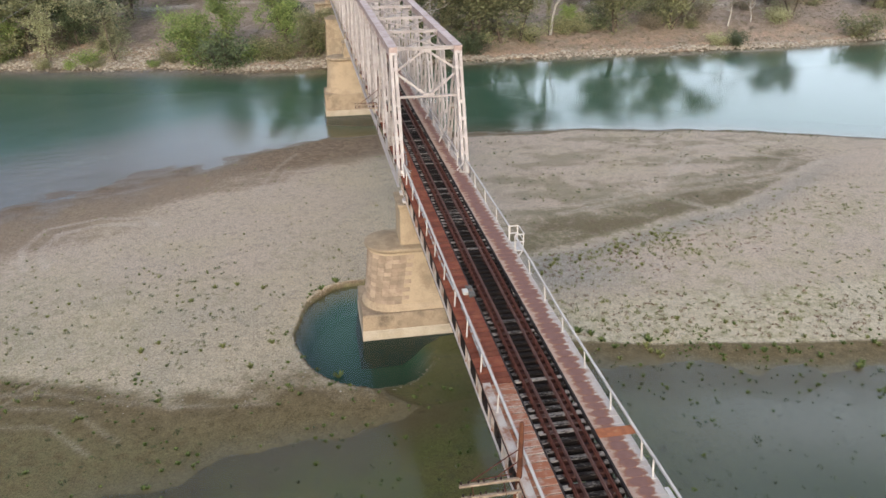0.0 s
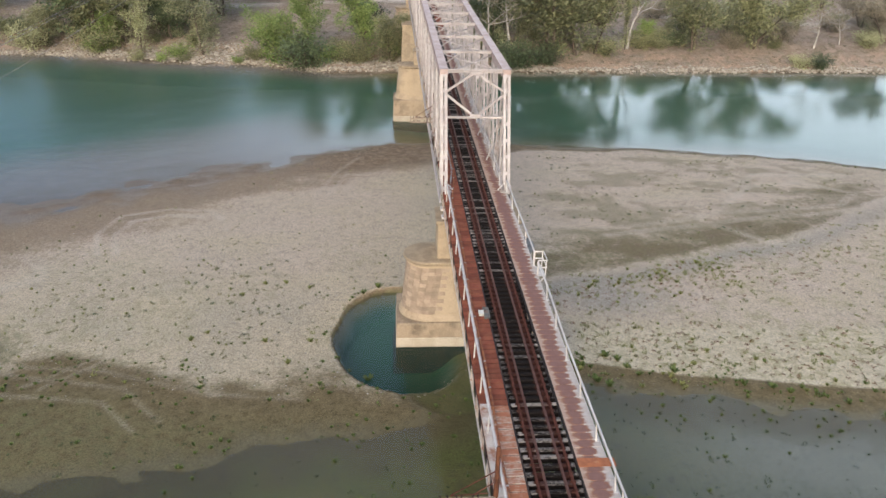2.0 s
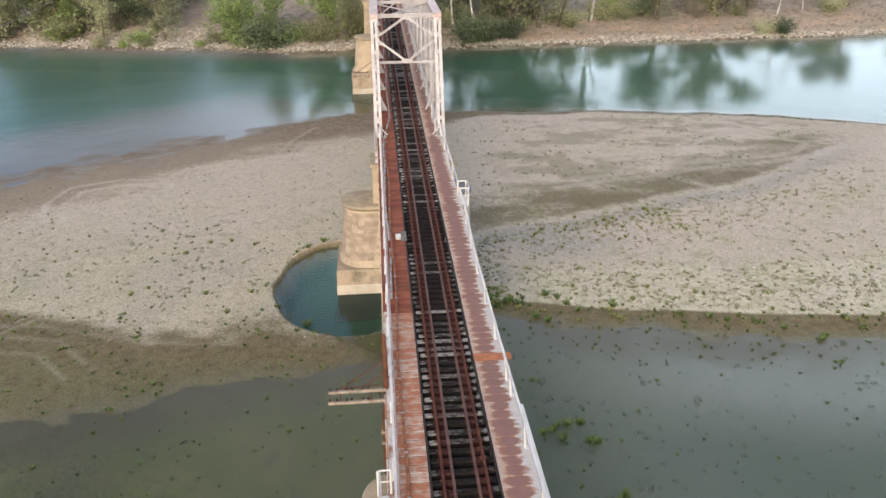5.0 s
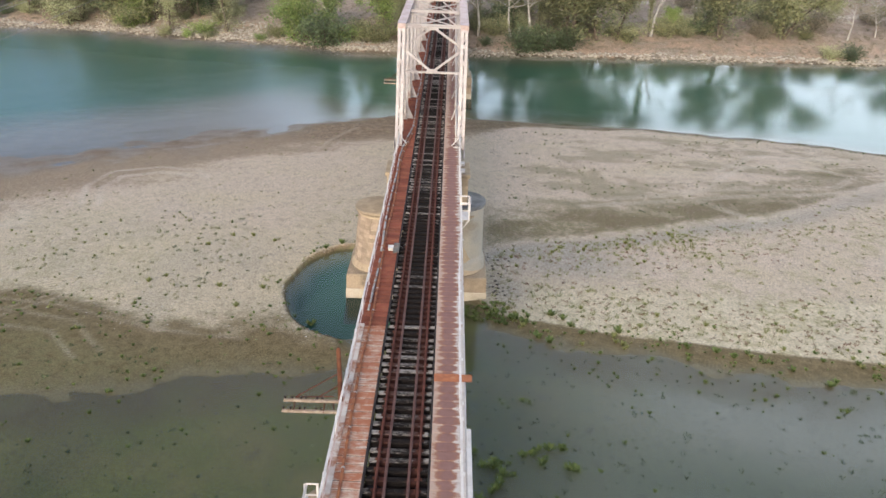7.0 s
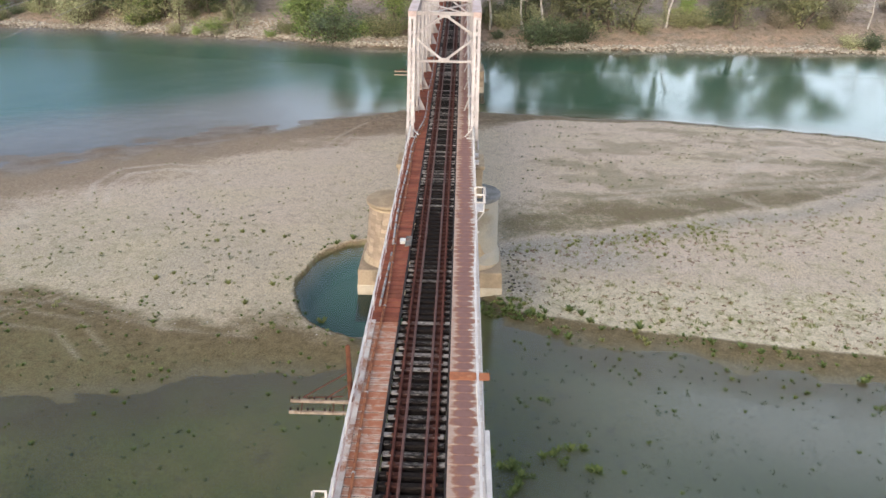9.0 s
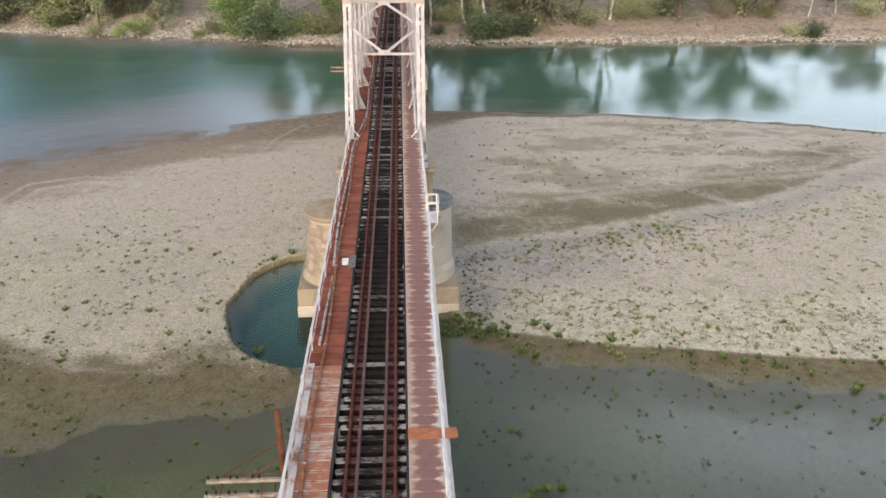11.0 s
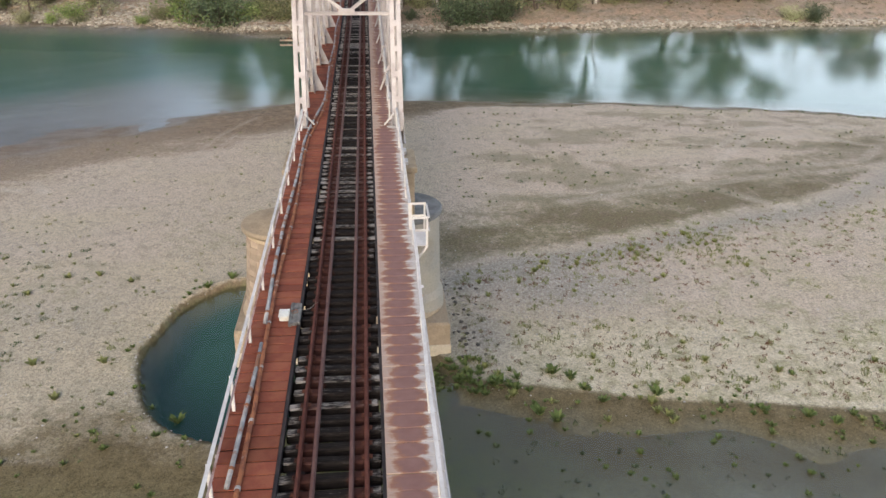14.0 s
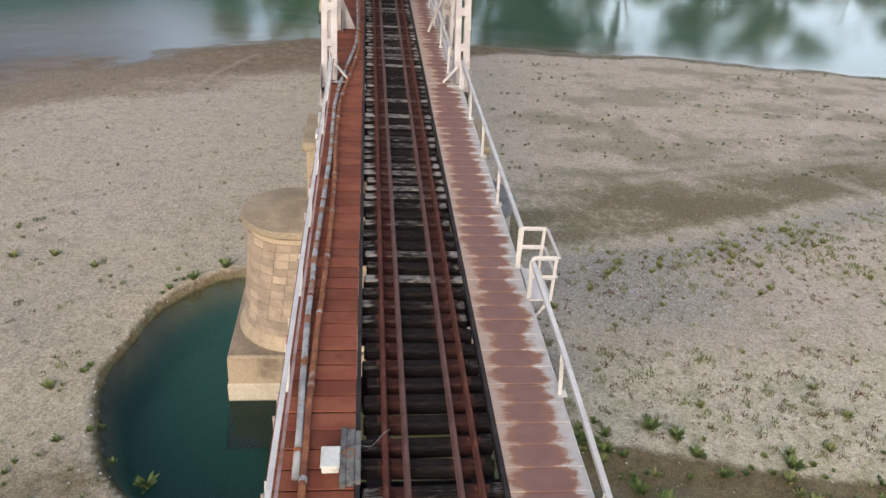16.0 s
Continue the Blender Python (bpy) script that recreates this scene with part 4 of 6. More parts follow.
def pier(y, lift=0.0):
    t = thing("bridge_pier", (PIER_X, y, WATER), "tall ochre stone bridge pier with rounded ends on a stepped base", "bridge pier", "bridge piers")
    b = bmesh.new()
    loft(b, [[(PIER_X + sx * (5.68 + o), y + sy * (2.58 + o), z) for sx, sy in ((-1, -1), (1, -1), (1, 1), (-1, 1))] for z, o in ((WATER - 0.05, 0.0), (-0.85, 0.0), (-0.80, -0.04))])
    wpart("plinth", b, STONE_PALE, t, "pale washed lower course")
    # The part below water is coloured dark, as if dimmed by the murk.
    b = bmesh.new()
    loft(b, [[(PIER_X + sx * (5.66 + o), y + sy * (2.56 + o), z) for sx, sy in ((-1, -1), (1, -1), (1, 1), (-1, 1))] for z, o in ((-5.0, 0.4), (WATER - 0.051, 0.0))])
    wpart("footing", b, SUNKEN_STONE, t, "submerged footing, coloured dark for the murky water over it")
    b = bmesh.new()
    loft(b, [[(PIER_X + sx * (5.68 + o), y + sy * (2.58 + o), z) for sx, sy in ((-1, -1), (1, -1), (1, 1), (-1, 1))] for z, o in ((-0.799, -0.05), (0.42 + lift, -0.07), (0.52 + lift, -0.14))])
    wpart("base", b, STONE_DIRTY, t, "soot-streaked upper course")
    b = bmesh.new()
    loft(b, [stadium(PIER_X, y, h, r, z + lift) for z, h, r in SHAFT])
    wpart("shaft", b, STONE, t, smooth=False)
    b = bmesh.new()
    loft(b, [stadium(PIER_X, y, h, r, z + lift) for z, h, r in ((5.161, 4.84, 1.68), (5.22, 4.92, 1.76), (5.30, 5.04, 1.88), (5.36, 5.08, 1.92), (5.50, 5.08, 1.92), (5.57, 5.0, 1.84), (5.70, 4.0, 0.9))])
    wpart("cap", b, STONE_CAP, t, "darker weathered coping")
    b = bmesh.new()
    bbox(b, -3.15, 3.15, y - 1.3, y + 1.3, 5.5 + lift, 8.55, 0.06)
    wpart("upper_block", b, STONE, t)
    b = bmesh.new()
    bbox(b, -3.28, 3.28, y - 1.43, y + 1.43, 8.551, 8.86, 0.05)
    wpart("bearing_slab", b, STONE_CAP, t)
    for sx in (-1, 1):
        for sy in (-1, 1):
            b = bmesh.new()
            bbox(b, sx * 2.5 - 0.35, sx * 2.5 + 0.35, y + sy * 0.8 - 0.3, y + sy * 0.8 + 0.3, 8.861, 9.05, 0.03)
            wpart("bearing", b, WHITE, t, "white painted steel bearing")
    return t


def repaired_nose(t, y):
    """The downstream end of the pier, rebuilt in concrete with a flat grey cap."""
    b = bmesh.new()
    loft(b, [stadium(2.78, y, r, r, z, 24) for z, r in ((0.53, 2.02), (1.35, 1.98), (1.75, 1.82), (5.93, 1.72))])
    wpart("repaired_nose", b, CONCRETE, t, "smooth grey repaired concrete end")
    b = bmesh.new()
    loft(b, [stadium(2.78, y, r, r, z, 24) for z, r in ((5.931, 1.80), (6.0, 1.86), (6.22, 1.86), (6.28, 1.80), (6.285, 1.0))])
    wpart("nose_cap", b, CAP_GREY, t, "dark grey flat concrete cap")


PIERS = [pier(52.1), pier(115.4, 1.15), pier(179.0, 0.5)]
repaired_nose(PIERS[0], 52.1)


def near_pier(y):
    t = thing("land_pier", (-0.55, y, WATER), "slim ochre stone pier with rounded ends under the deck", "bridge pier")
    b = bmesh.new()
    loft(b, [stadium(-0.55, y, h, r, z) for z, h, r in ((-4.0, 3.3, 1.45), (8.0, 2.85, 1.1))])
    wpart("shaft", b, STONE, t)
    b = bmesh.new()
    loft(b, [stadium(-0.55, y, h, r, z) for z, h, r in ((8.001, 2.9, 1.15), (8.06, 3.02, 1.28), (8.1, 3.06, 1.3), (8.3, 3.06, 1.3), (8.4, 2.95, 1.18), (8.46, 2.3, 0.6))])
    wpart("cap", b, STONE_CAP, t, "darker weathered coping")
    for sx in (-1, 1):
        b = bmesh.new()
        bbox(b, sx * 0.85 - 0.3, sx * 0.85 + 0.3, y - 0.4, y + 0.4, 7.9, 8.09, 0.03)
        wpart("bearing", b, WHITE, t)


near_pier(16.85)


def old_abutment():
    t = thing("stone_abutment", (0, 147, 0), "ochre masonry abutment block standing on the far bank under the bridge", "abutment")
    b = bmesh.new()
    loft(b, [[(sx * (4.5 + o), 147 + sy * (2.5 + o), z) for sx, sy in ((-1, -1), (1, -1), (1, 1), (-1, 1))] for z, o in ((-4, 0.3), (4.2, 0.05))])
    wpart("lower_wall", b, STONE_CAP, t)
    b = bmesh.new()
    loft(b, [[(sx * (4.5 + o), 147 + sy * (2.5 + o), z) for sx, sy in ((-1, -1), (1, -1), (1, 1), (-1, 1))] for z, o in ((4.201, -0.02), (7.3, -0.08), (7.31, 0.1), (7.65, 0.1), (7.7, 0.04))])
    wpart("upper_wall", b, STONE, t)


old_abutment()

# ---- walkway handrails ----


def handrail(line, pitch, label, lean=0.0, second=None, top=11.0, first=0.0):
    """A rail through the (x, y) points of the line, on angle posts set every pitch metres from the first."""
    xs, ys = [p[0] for p in line], [p[1] for p in line]
    t = thing("handrail", (xs[0], ys[0], 9.9), label, "handrail", "walkway handrails")
    for dx, z, m, w, name in ((0.0, top, WHITE, 0.085, "top_rail"),) + ((second,) if second else ()):
        b = bmesh.new()
        for (xa, ya), (xb, yb) in zip(line, line[1:]):
            angle_bar(b, (xa + dx, ya, z), (xb + dx, yb, z), (1, 0, 0), w, 0.014)
        wpart(name, b, m, t)
    y = ys[0] + first
    while y <= ys[-1] + 0.02:
        x = float(np.interp(y, ys, xs))
        b = bmesh.new()
        angle_bar(b, (x + lean, y, 9.85), (x, y, top - 0.01), (0, 1, 0), 0.075, 0.014)
        if x > 0:
            box(b, x + lean - 0.09, x + lean + 0.09, y - 0.09, y + 0.09, 9.95, 9.97)
        wpart("post", b, WHITE, t)
        y += pitch
    return t


RIGHT_RAIL = "white painted angle iron handrail along the walkway"
handrail(((2.28, -10.6), (2.26, 20.2), (2.24, 21.19)), 3.08, RIGHT_RAIL, 0.07, top=10.92)
handrail(((2.24, 21.2), (2.24, 30.7), (2.40, 36.85), (2.42, 39.84)), 3.106, RIGHT_RAIL, 0.09, top=10.92)
handrail(((2.40, 41.12), (2.40, 53.8)), 3.15, RIGHT_RAIL, 0.04)
handrail(((-2.38, -8.1), (-2.38, 53.8)), 3.0, "white painted angle iron handrail with a pinkish inner rail beside pipes", -0.04, (0.09, 10.88, RAIL_PINK, 0.05, "second_rail"))
handrail(((2.12, TRUSS + 1.2), (2.12, TRUSS + PANEL * PANELS - 1.2)), 3.6, "white handrail inside the truss", 0.0, (0.0, 10.52, WHITE, 0.05, "second_rail"))


def refuge(x0, x1, y0, y1, label):
    t = thing("refuge_platform", ((x0 + x1) / 2, (y0 + y1) / 2, 9.8), label, "platform", "refuge platforms")
    b = bmesh.new()
    box(b, x0, x1, y0, y1, 9.86, 9.90)
    wpart("floor_plate", b, WHITE, t)
    out = x1 if abs(x1) > abs(x0) else x0
    inn = x0 if out == x1 else x1
    for y in (y0, y1):
        for x in (out, inn):
            b = bmesh.new()
            angle_bar(b, (x, y, 9.901), (x, y, 11.0), (0, 1, 0), 0.07, 0.012)
            wpart("post", b, WHITE, t)
    for z in (10.98, 10.5):
        for p, q in (((out, y0, z), (out, y1, z)), ((inn, y0, z), (out, y0, z)), ((inn, y1, z), (out, y1, z))):
            b = bmesh.new()
            angle_bar(b, p, q, (0, 0, 1), 0.07, 0.012)
            wpart("rail", b, WHITE, t)
    for y in (y0 + 0.1, y1 - 0.1):
        b = bmesh.new()
        slab(b, (inn, y, 9.1), (out, y, 9.85), (0, 1, 0), -0.035, 0.035, -0.035, 0.035)
        wpart("strut", b, WHITE, t)


refuge(2.46, 2.96, 39.84, 41.12, "small white railed refuge platform beside the walkway")
refuge(-2.92, -2.5, 13.95, 15.3, "small white railed refuge platform above the stone pier")

# ---- pipes and small things on the walkway ----


def run(name, label, mat, r, x, z, y0, y1, drift, collars):
    t = thing(name, (x, y0, z), label, "pipe", "pipes on the walkway")
    rng = random.Random(int(r * 1000))
    pts = []
    y = y0
    while y <= y1:
        inn = float(smooth(np.array(y), 50.0, 60.0))
        pts.append((x + inn * drift + 0.05 * math.sin(y * 0.45 + x * 9) + rng.uniform(-0.012, 0.012), y, z + rng.uniform(-0.006, 0.006)))
        y += 1.1
    b = bmesh.new()
    tube(b, pts, r, 10)
    wpart("tube", b, mat, t, smooth=True)
    if collars:
        for p, q in list(zip(pts, pts[1:]))[::2]:
            b = bmesh.new()
            tube(b, [Vector(p).lerp(Vector(q), 0.46), Vector(p).lerp(Vector(q), 0.54)], r * 1.18, 10)
            wpart("collar", b, PIPE_RUST if mat == PIPE_GREY else PIPE_GREY, t)


run("cable_duct", "grey jointed cable duct lying on the walkway plates", PIPE_GREY, 0.062, -2.2, 10.03, 34.8, 125, 0.62, True)
run("rusty_pipe", "rusty steel pipe lying on the walkway plates", PIPE_RUST, 0.058, -2.0, 10.03, Y0, 125, 0.55, True)
run("cable_duct", "grey jointed cable duct lying on the walkway plates", PIPE_GREY, 0.058, -2.17, 10.03, 28.2, 34.6, 0.0, True)


def fascia():
    t = thing("edge_plate", (-2.6, 8, 10.0), "white painted flat steel plate along the walkway edge with rust spots", "steel plate")
    y = Y0
    while y < 26.5:
        b = bmesh.new()
        bbox(b, -2.58, -2.24, y + 0.01, y + 2.99, 9.975, 10.0, 0.006)
        wpart("plate", b, EDGE, t)
        y += 3.0


fascia()


def outer_strip():
    t = thing("edge_board", (2.56, 12, 9.93), "white painted steel strip outside the walkway edge", "steel plate")
    for y0, y1 in ((Y0, -3.0), (-2.98, 6.2), (6.22, 13.1), (13.12, 19.65)):
        b = bmesh.new()
        bbox(b, 2.50, 2.68, y0, y1, 9.91, 9.935, 0.006)
        wpart("strip", b, WHITE, t)


outer_strip()

b = bmesh.new()
bbox(b, -1.76, -1.49, 34.93, 35.34, 9.955, 10.11, 0.02)
jb = thing("junction_box", (-1.66, 35.17, 9.95), "small cream junction box standing on the red walkway", "junction box")
wpart("housing", b, BOX, jb)
b = bmesh.new()
bbox(b, -1.78, -1.475, 34.91, 35.36, 10.111, 10.135, 0.012)
wpart("lid", b, BOX, jb)
board = thing("wooden_board", (-1.35, 35.4, 9.95), "split grey timber board with loose wires beside the junction box", "board")
for k, (xa, w) in enumerate(((-1.48, 0.10), (-1.375, 0.13), (-1.24, 0.09))):
    b = bmesh.new()
    bbox(b, xa, xa + w, 34.62 + 0.03 * k, 35.86 - 0.05 * k, 9.955 + 0.01 * k, 10.055 + 0.012 * k, 0.012)
    wpart("plank", b, OLD_WOOD, board)
wires = thing("loose_wire", (-1.3, 35.4, 10.07), "loose pale wire trailing from the board to the rail", "wire")
rng = random.Random(4)
coil = [(-1.33 + 0.085 * math.cos(a) * (1 + 0.25 * rng.uniform(-1, 1)), 35.22 + 0.10 * math.sin(a) * (1 + 0.3 * rng.uniform(-1, 1)), 10.10 + 0.02 * rng.random()) for a in np.arange(0, 17, 0.5)]
lead = [(-1.30 + 0.62 * q, 35.30 + 0.42 * q + 0.05 * math.sin(9 * q), 10.12 - 0.02 * q - 0.10 * math.sin(3.1 * q)) for q in np.linspace(0, 1, 14)]
tail = [(-1.36 - 0.22 * q, 35.16 + 0.06 * math.sin(5 * q), 10.12 + 0.03 * math.sin(4 * q)) for q in np.linspace(0, 1, 8)]
for pts in (coil, lead, tail):
    b = bmesh.new()
    tube(b, pts, 0.004, 5)
    wpart("strand", b, PIPE_GREY, wires)


def telegraph_pole(dy=0.0, dz=0.0, foot=-2.6):
    t = thing("telegraph_pole", (-2.85, 21.2, foot), "creosoted telegraph pole with two timber crossarms beside the bridge", "telegraph pole", "telegraph poles")
    b = bmesh.new()
    tube(b, [(-2.72, 21.1, foot - dz), (-2.72, 21.1, max(5.0, foot - dz + 0.3)), (-2.68, 21.1, 8.6), (-2.60, 21.08, 9.5), (-2.575, 21.06, 10.2), (-2.58, 21.05, 11.0), (-2.595, 21.04, 12.48), (-2.595, 21.04, 12.55)], [0.16, 0.14, 0.12, 0.112, 0.108, 0.10, 0.09, 0.04], 12)
    wpart("pole", b, POLE_WOOD, t, smooth=True)
    for y, z in ((20.96, 9.95), (20.58, 9.72)):
        b = bmesh.new()
        bbox(b, -4.87, -2.60, y - 0.06, y + 0.06, z, z + 0.11, 0.012)
        arm = wpart("crossarm", b, ARM_WOOD, t, "pale timber crossarm")
        for x in (-4.80, -4.52, -4.15, -3.95, -3.5, -3.3):
            b = bmesh.new()
            tube(b, [(x, y, z + 0.111), (x, y, z + 0.15), (x, y, z + 0.17), (x, y, z + 0.25), (x, y, z + 0.27)], [0.012, 0.012, 0.045, 0.04, 0.015], 8)
            wpart("insulator", b, GLASSY, arm, "dark porcelain insulator")
    for p, q in (((-4.4, 21.06, 10.1), (-2.58, 21.06, 11.35)), ((-4.4, 21.06, 10.09), (-2.86, 21.1, 10.15)), ((-3.5, 21.06, 10.1), (-2.68, 21.08, 10.7)), ((-4.4, 20.98, 10.0), (-4.4, 20.5, 9.78)), ((-3.2, 20.98, 10.0), (-3.2, 20.5, 9.78)), ((-2.86, 21.1, 9.8), (-2.8, 20.5, 9.78))):
        b = bmesh.new()
        tube(b, [p, q], 0.024, 6)
        wpart("brace", b, RUST, t, "rusty iron brace")
    if foot < 0:
        for z in (7.2, 7.75):
            b = bmesh.new()
            bbox(b, -2.88, -2.5, 20.98, 21.14, z, z + 0.13, 0.012)
            wpart("clamp_block", b, ARM_WOOD, t)
    t.location += Vector((0, dy, dz))
    return t


telegraph_pole()
telegraph_pole(47.7, 1.6, 9.0)




def cable(a, b_end, sag):
    t = thing("overhead_cable", a, "thin pale overhead cable crossing the river", "cable", "overhead cables")
    b = bmesh.new()
    p, q = Vector(a), Vector(b_end)
    tube(b, [p.lerp(q, k / 24) - Vector((0, 0, sag * 4 * (k / 24) * (1 - k / 24))) for k in range(25)], 0.03, 5)
    wpart("strand", b, PIPE_GREY, t)


def cable_mast(x, y, h):
    z = ground_at(x, y)
    t = thing("cable_mast", (x, y, z), "plain grey timber mast carrying overhead cables", "mast", "cable masts")
    b = bmesh.new()
    tube(b, [(x, y, z - 0.5), (x, y, z + h * 0.6), (x, y, h + 0.3)], [0.2, 0.17, 0.12], 10)
    wpart("pole", b, OLD_WOOD, t)
    b = bmesh.new()
    bbox(b, x - 1.6, x + 1.6, y - 0.07, y + 0.07, h - 0.12, h, 0.01)
    wpart("crossarm", b, OLD_WOOD, t)


cable_mast(-46.2, -40, 11.6)
cable_mast(-55.6, 206, 15.9)
cable((-47.4, -40, 11.6), (-56.6, 206, 15.9), 0.0)
cable((-47.0, -40, 11.6), (-56.3, 206, 15.9), 0.25)
cable((-45.2, -40, 11.6), (-54.4, 206, 15.9), 2.6)

# ---- plants, stones ----
def joined(name, pieces_v, pieces_f, material, label, category):
    """Many small copies of a few shapes in one mesh."""
    off = np.cumsum([0] + [len(v) for v in pieces_v[:-1]])
    v = np.concatenate(pieces_v)
    f = np.concatenate([q + o for q, o in zip(pieces_f, off)])
    me = bpy.data.meshes.new(name)
    me.from_pydata(v.tolist(), [], f.tolist())
    return tagged(finish(name, me, material), label, category, kind="stuff")


def tuft_shape(rng, blades, spread, height):
    v, f = [], []
    for k in range(blades):
        a, r = rng.uniform(0, 6.28), rng.uniform(0.0, 0.35) * spread
        lean, h, w = rng.uniform(0.3, 1.0) * spread, height * rng.uniform(0.5, 1.0), 0.10 * spread + 0.02
        bx, by = r * math.cos(a), r * math.sin(a)
        tx, ty = math.cos(a), math.sin(a)
        n = len(v)
        v += [(bx - ty * w, by + tx * w, 0), (bx + ty * w, by - tx * w, 0), (bx + tx * lean * 0.6 + ty * w, by + ty * lean * 0.6 - tx * w, h * 0.75), (bx + tx * lean * 0.6 - ty * w, by + ty * lean * 0.6 + tx * w, h * 0.75), (bx + tx * lean, by + ty * lean, h)]
        f += [(n, n + 1, n + 2), (n, n + 2, n + 3), (n + 3, n + 2, n + 4)]
    return np.array(v), np.array(f)


def fuzz_shape(rng, blades, spread, height):
    """A loose tuft of thin single blades."""
    v, f = [], []
    for k in range(blades):
        a, r, b = rng.uniform(0, 6.28), spread * rng.random() ** 0.7, rng.uniform(0, 6.28)
        h, w = height * rng.uniform(0.35, 1.0), rng.uniform(0.018, 0.035)
        x, y = r * math.cos(a), r * math.sin(a)
        v += [(x - w * math.cos(b), y - w * math.sin(b), 0), (x + w * math.cos(b), y + w * math.sin(b), 0), (x + rng.uniform(-0.3, 0.3) * h, y + rng.uniform(-0.3, 0.3) * h, h)]
        f.append((3 * k, 3 * k + 1, 3 * k + 2))
    return np.array(v), np.array(f)


def scatter(name, places, shapes, material, label, category, size=(0.6, 1.4), sink=0.02):
    pv, pf = [], []
    x, y = places[:, 0], places[:, 1]
    z = np.maximum(terrain(x, y)[0], WATER - 0.08)
    for px, py, pz in zip(x, y, z):
        v, f = shapes[RNG.integers(len(shapes))]
        a, s = RNG.uniform(0, 6.28), RNG.uniform(*size)
        c, d = math.cos(a) * s, math.sin(a) * s
        w = np.stack([v[:, 0] * c - v[:, 1] * d + px, v[:, 0] * d + v[:, 1] * c + py, v[:, 2] * s + pz - sink], 1)
        pv.append(w)
        pf.append(f)
    return joined(name, pv, pf, material, label, category)


def places(n, x0, x1, y0, y1, keep):
    p = np.stack([RNG.uniform(x0, x1, n), RNG.uniform(y0, y1, n)], 1)
    return p[keep(p[:, 0], p[:, 1]) > RNG.random(n)]


def pier_free(x, y):
    return ~((np.abs(x - PIER_X) < 6.0) & ((np.abs(y - 52.1) < 2.9) | (np.abs(y - 17.3) < 1.8)))


def off_pool(x, y):
    return pier_free(x, y) & (np.hypot((x + 5.8) / 5.5, (y - 51.1) / 7.5) > 1.04)


def dry(x, y):
    h = terrain(x, y)[0]
    return (h > WATER + 0.06) * pier_free(x, y)


rs = random.Random(3)
TUFTS = [tuft_shape(rs, 12, 0.24, 0.24) for _ in range(5)]
FUZZ = [fuzz_shape(rs, 20, 0.22, 0.20) for _ in range(6)]
BUSHY = [tuft_shape(rs, 26, 0.42, 0.40) for _ in range(5)]
edge = lambda x: np.interp(x, *DAMP_EDGE)
shore = lambda x: np.interp(x, *NEAR_SHORE)
low_line = lambda x: np.interp(x, (5, 12, 20.6, 35.5, 52, 60), (59.4, 61.8, 64.6, 69.2, 79, 84))
patchy = lambda x, y, k, seed: smooth(value_noise(x * 0.8 + y * 0.6, y * 0.8 - x * 0.6, k, seed), 0.42, 0.75)
meadow = lambda x, y: smooth(y - low_line(x), -9 - 0.12 * x, -4) * (1 - smooth(y - low_line(x), -2.5, -1.0)) * (1 - 0.7 * smooth(x, 22, 40))
strip = lambda x, y: smooth(y - edge(x), 0, 1) * (1 - smooth(y - edge(x), 4.5, 9.5))
scatter("dull_weeds", np.concatenate([
    places(2000, -48, -6, 44, 68, lambda x, y: dry(x, y) * (0.14 + 0.2 * patchy(x, y, 2.2, 51)) * (1 - smooth(y, 54, 70))),
    places(2000, 5.5, 50, 42, 56, lambda x, y: dry(x, y) * (0.15 + 0.6 * patchy(x, y, 1.8, 52)) * strip(x, y)),
    places(4600, 5.5, 52, 52, 72, lambda x, y: dry(x, y) * (0.08 + 0.5 * patchy(x, y, 2.4, 53)) * meadow(x, y)),
    places(1600, 5.5, 54, 54, 76, lambda x, y: dry(x, y) * 0.25 * patchy(x, y, 3.0, 54) * (y < low_line(x))),
    places(350, -40, 4, 66, 95, lambda x, y: dry(x, y) * 0.5)]), FUZZ, WEED_DARK, "dull olive weeds dotted over the dry sand", "weeds", (0.35, 1.1))
scatter("sparse_weeds", np.concatenate([
    places(1800, 6, 56, 63, 96, lambda x, y: dry(x, y) * 0.5 * patchy(x * 0.45, y * 1.5, 2.6, 55) * (y > low_line(x) + 3) * (0.15 + 0.5 * smooth(x, 8, 18))),
    places(700, 30, 60, 88, 101, lambda x, y: dry(x, y) * smooth(y - np.interp(x, *FAR_SHORE), -2.2, -0.6)),
    places(800, 3, 52, 25, 45, lambda x, y: (y < shore(x)) * 0.5),
    places(260, -45, -6, 24, 40, lambda x, y: 0.5 + 0 * x),
    places(700, -52, -12, 36, 64, lambda x, y: dry(x, y) * 0.5 * patchy(x, y, 5.0, 57))]), FUZZ, LEAF_DARK, "dark green low weeds in thin streaks on the sand", "weeds", (0.45, 1.25))
scatter("clump_weeds", np.concatenate([
    places(420, 5.5, 52, 41, 52, lambda x, y: dry(x, y) * (0.04 + 0.5 * (1 - smooth(y - edge(x), 0.5, 2.4)))),
    places(160, 6, 26, 55, 66, lambda x, y: dry(x, y) * 0.6 * meadow(x, y)),
    places(260, -48, -12, 43, 60, lambda x, y: dry(x, y) * 0.16)]), BUSHY, CLUMP, "round olive green weed clumps on pale sand", "weeds", (0.3, 0.85))
scatter("russet_weeds", np.concatenate([
    places(1300, 5.5, 48, 43, 53, lambda x, y: dry(x, y) * 0.5 * strip(x, y)),
    places(2200, 6, 48, 53, 70, lambda x, y: dry(x, y) * 0.5 * meadow(x, y))]), FUZZ, RUSSET, "reddish brown dead weeds between the green ones", "weeds", (0.5, 1.0))
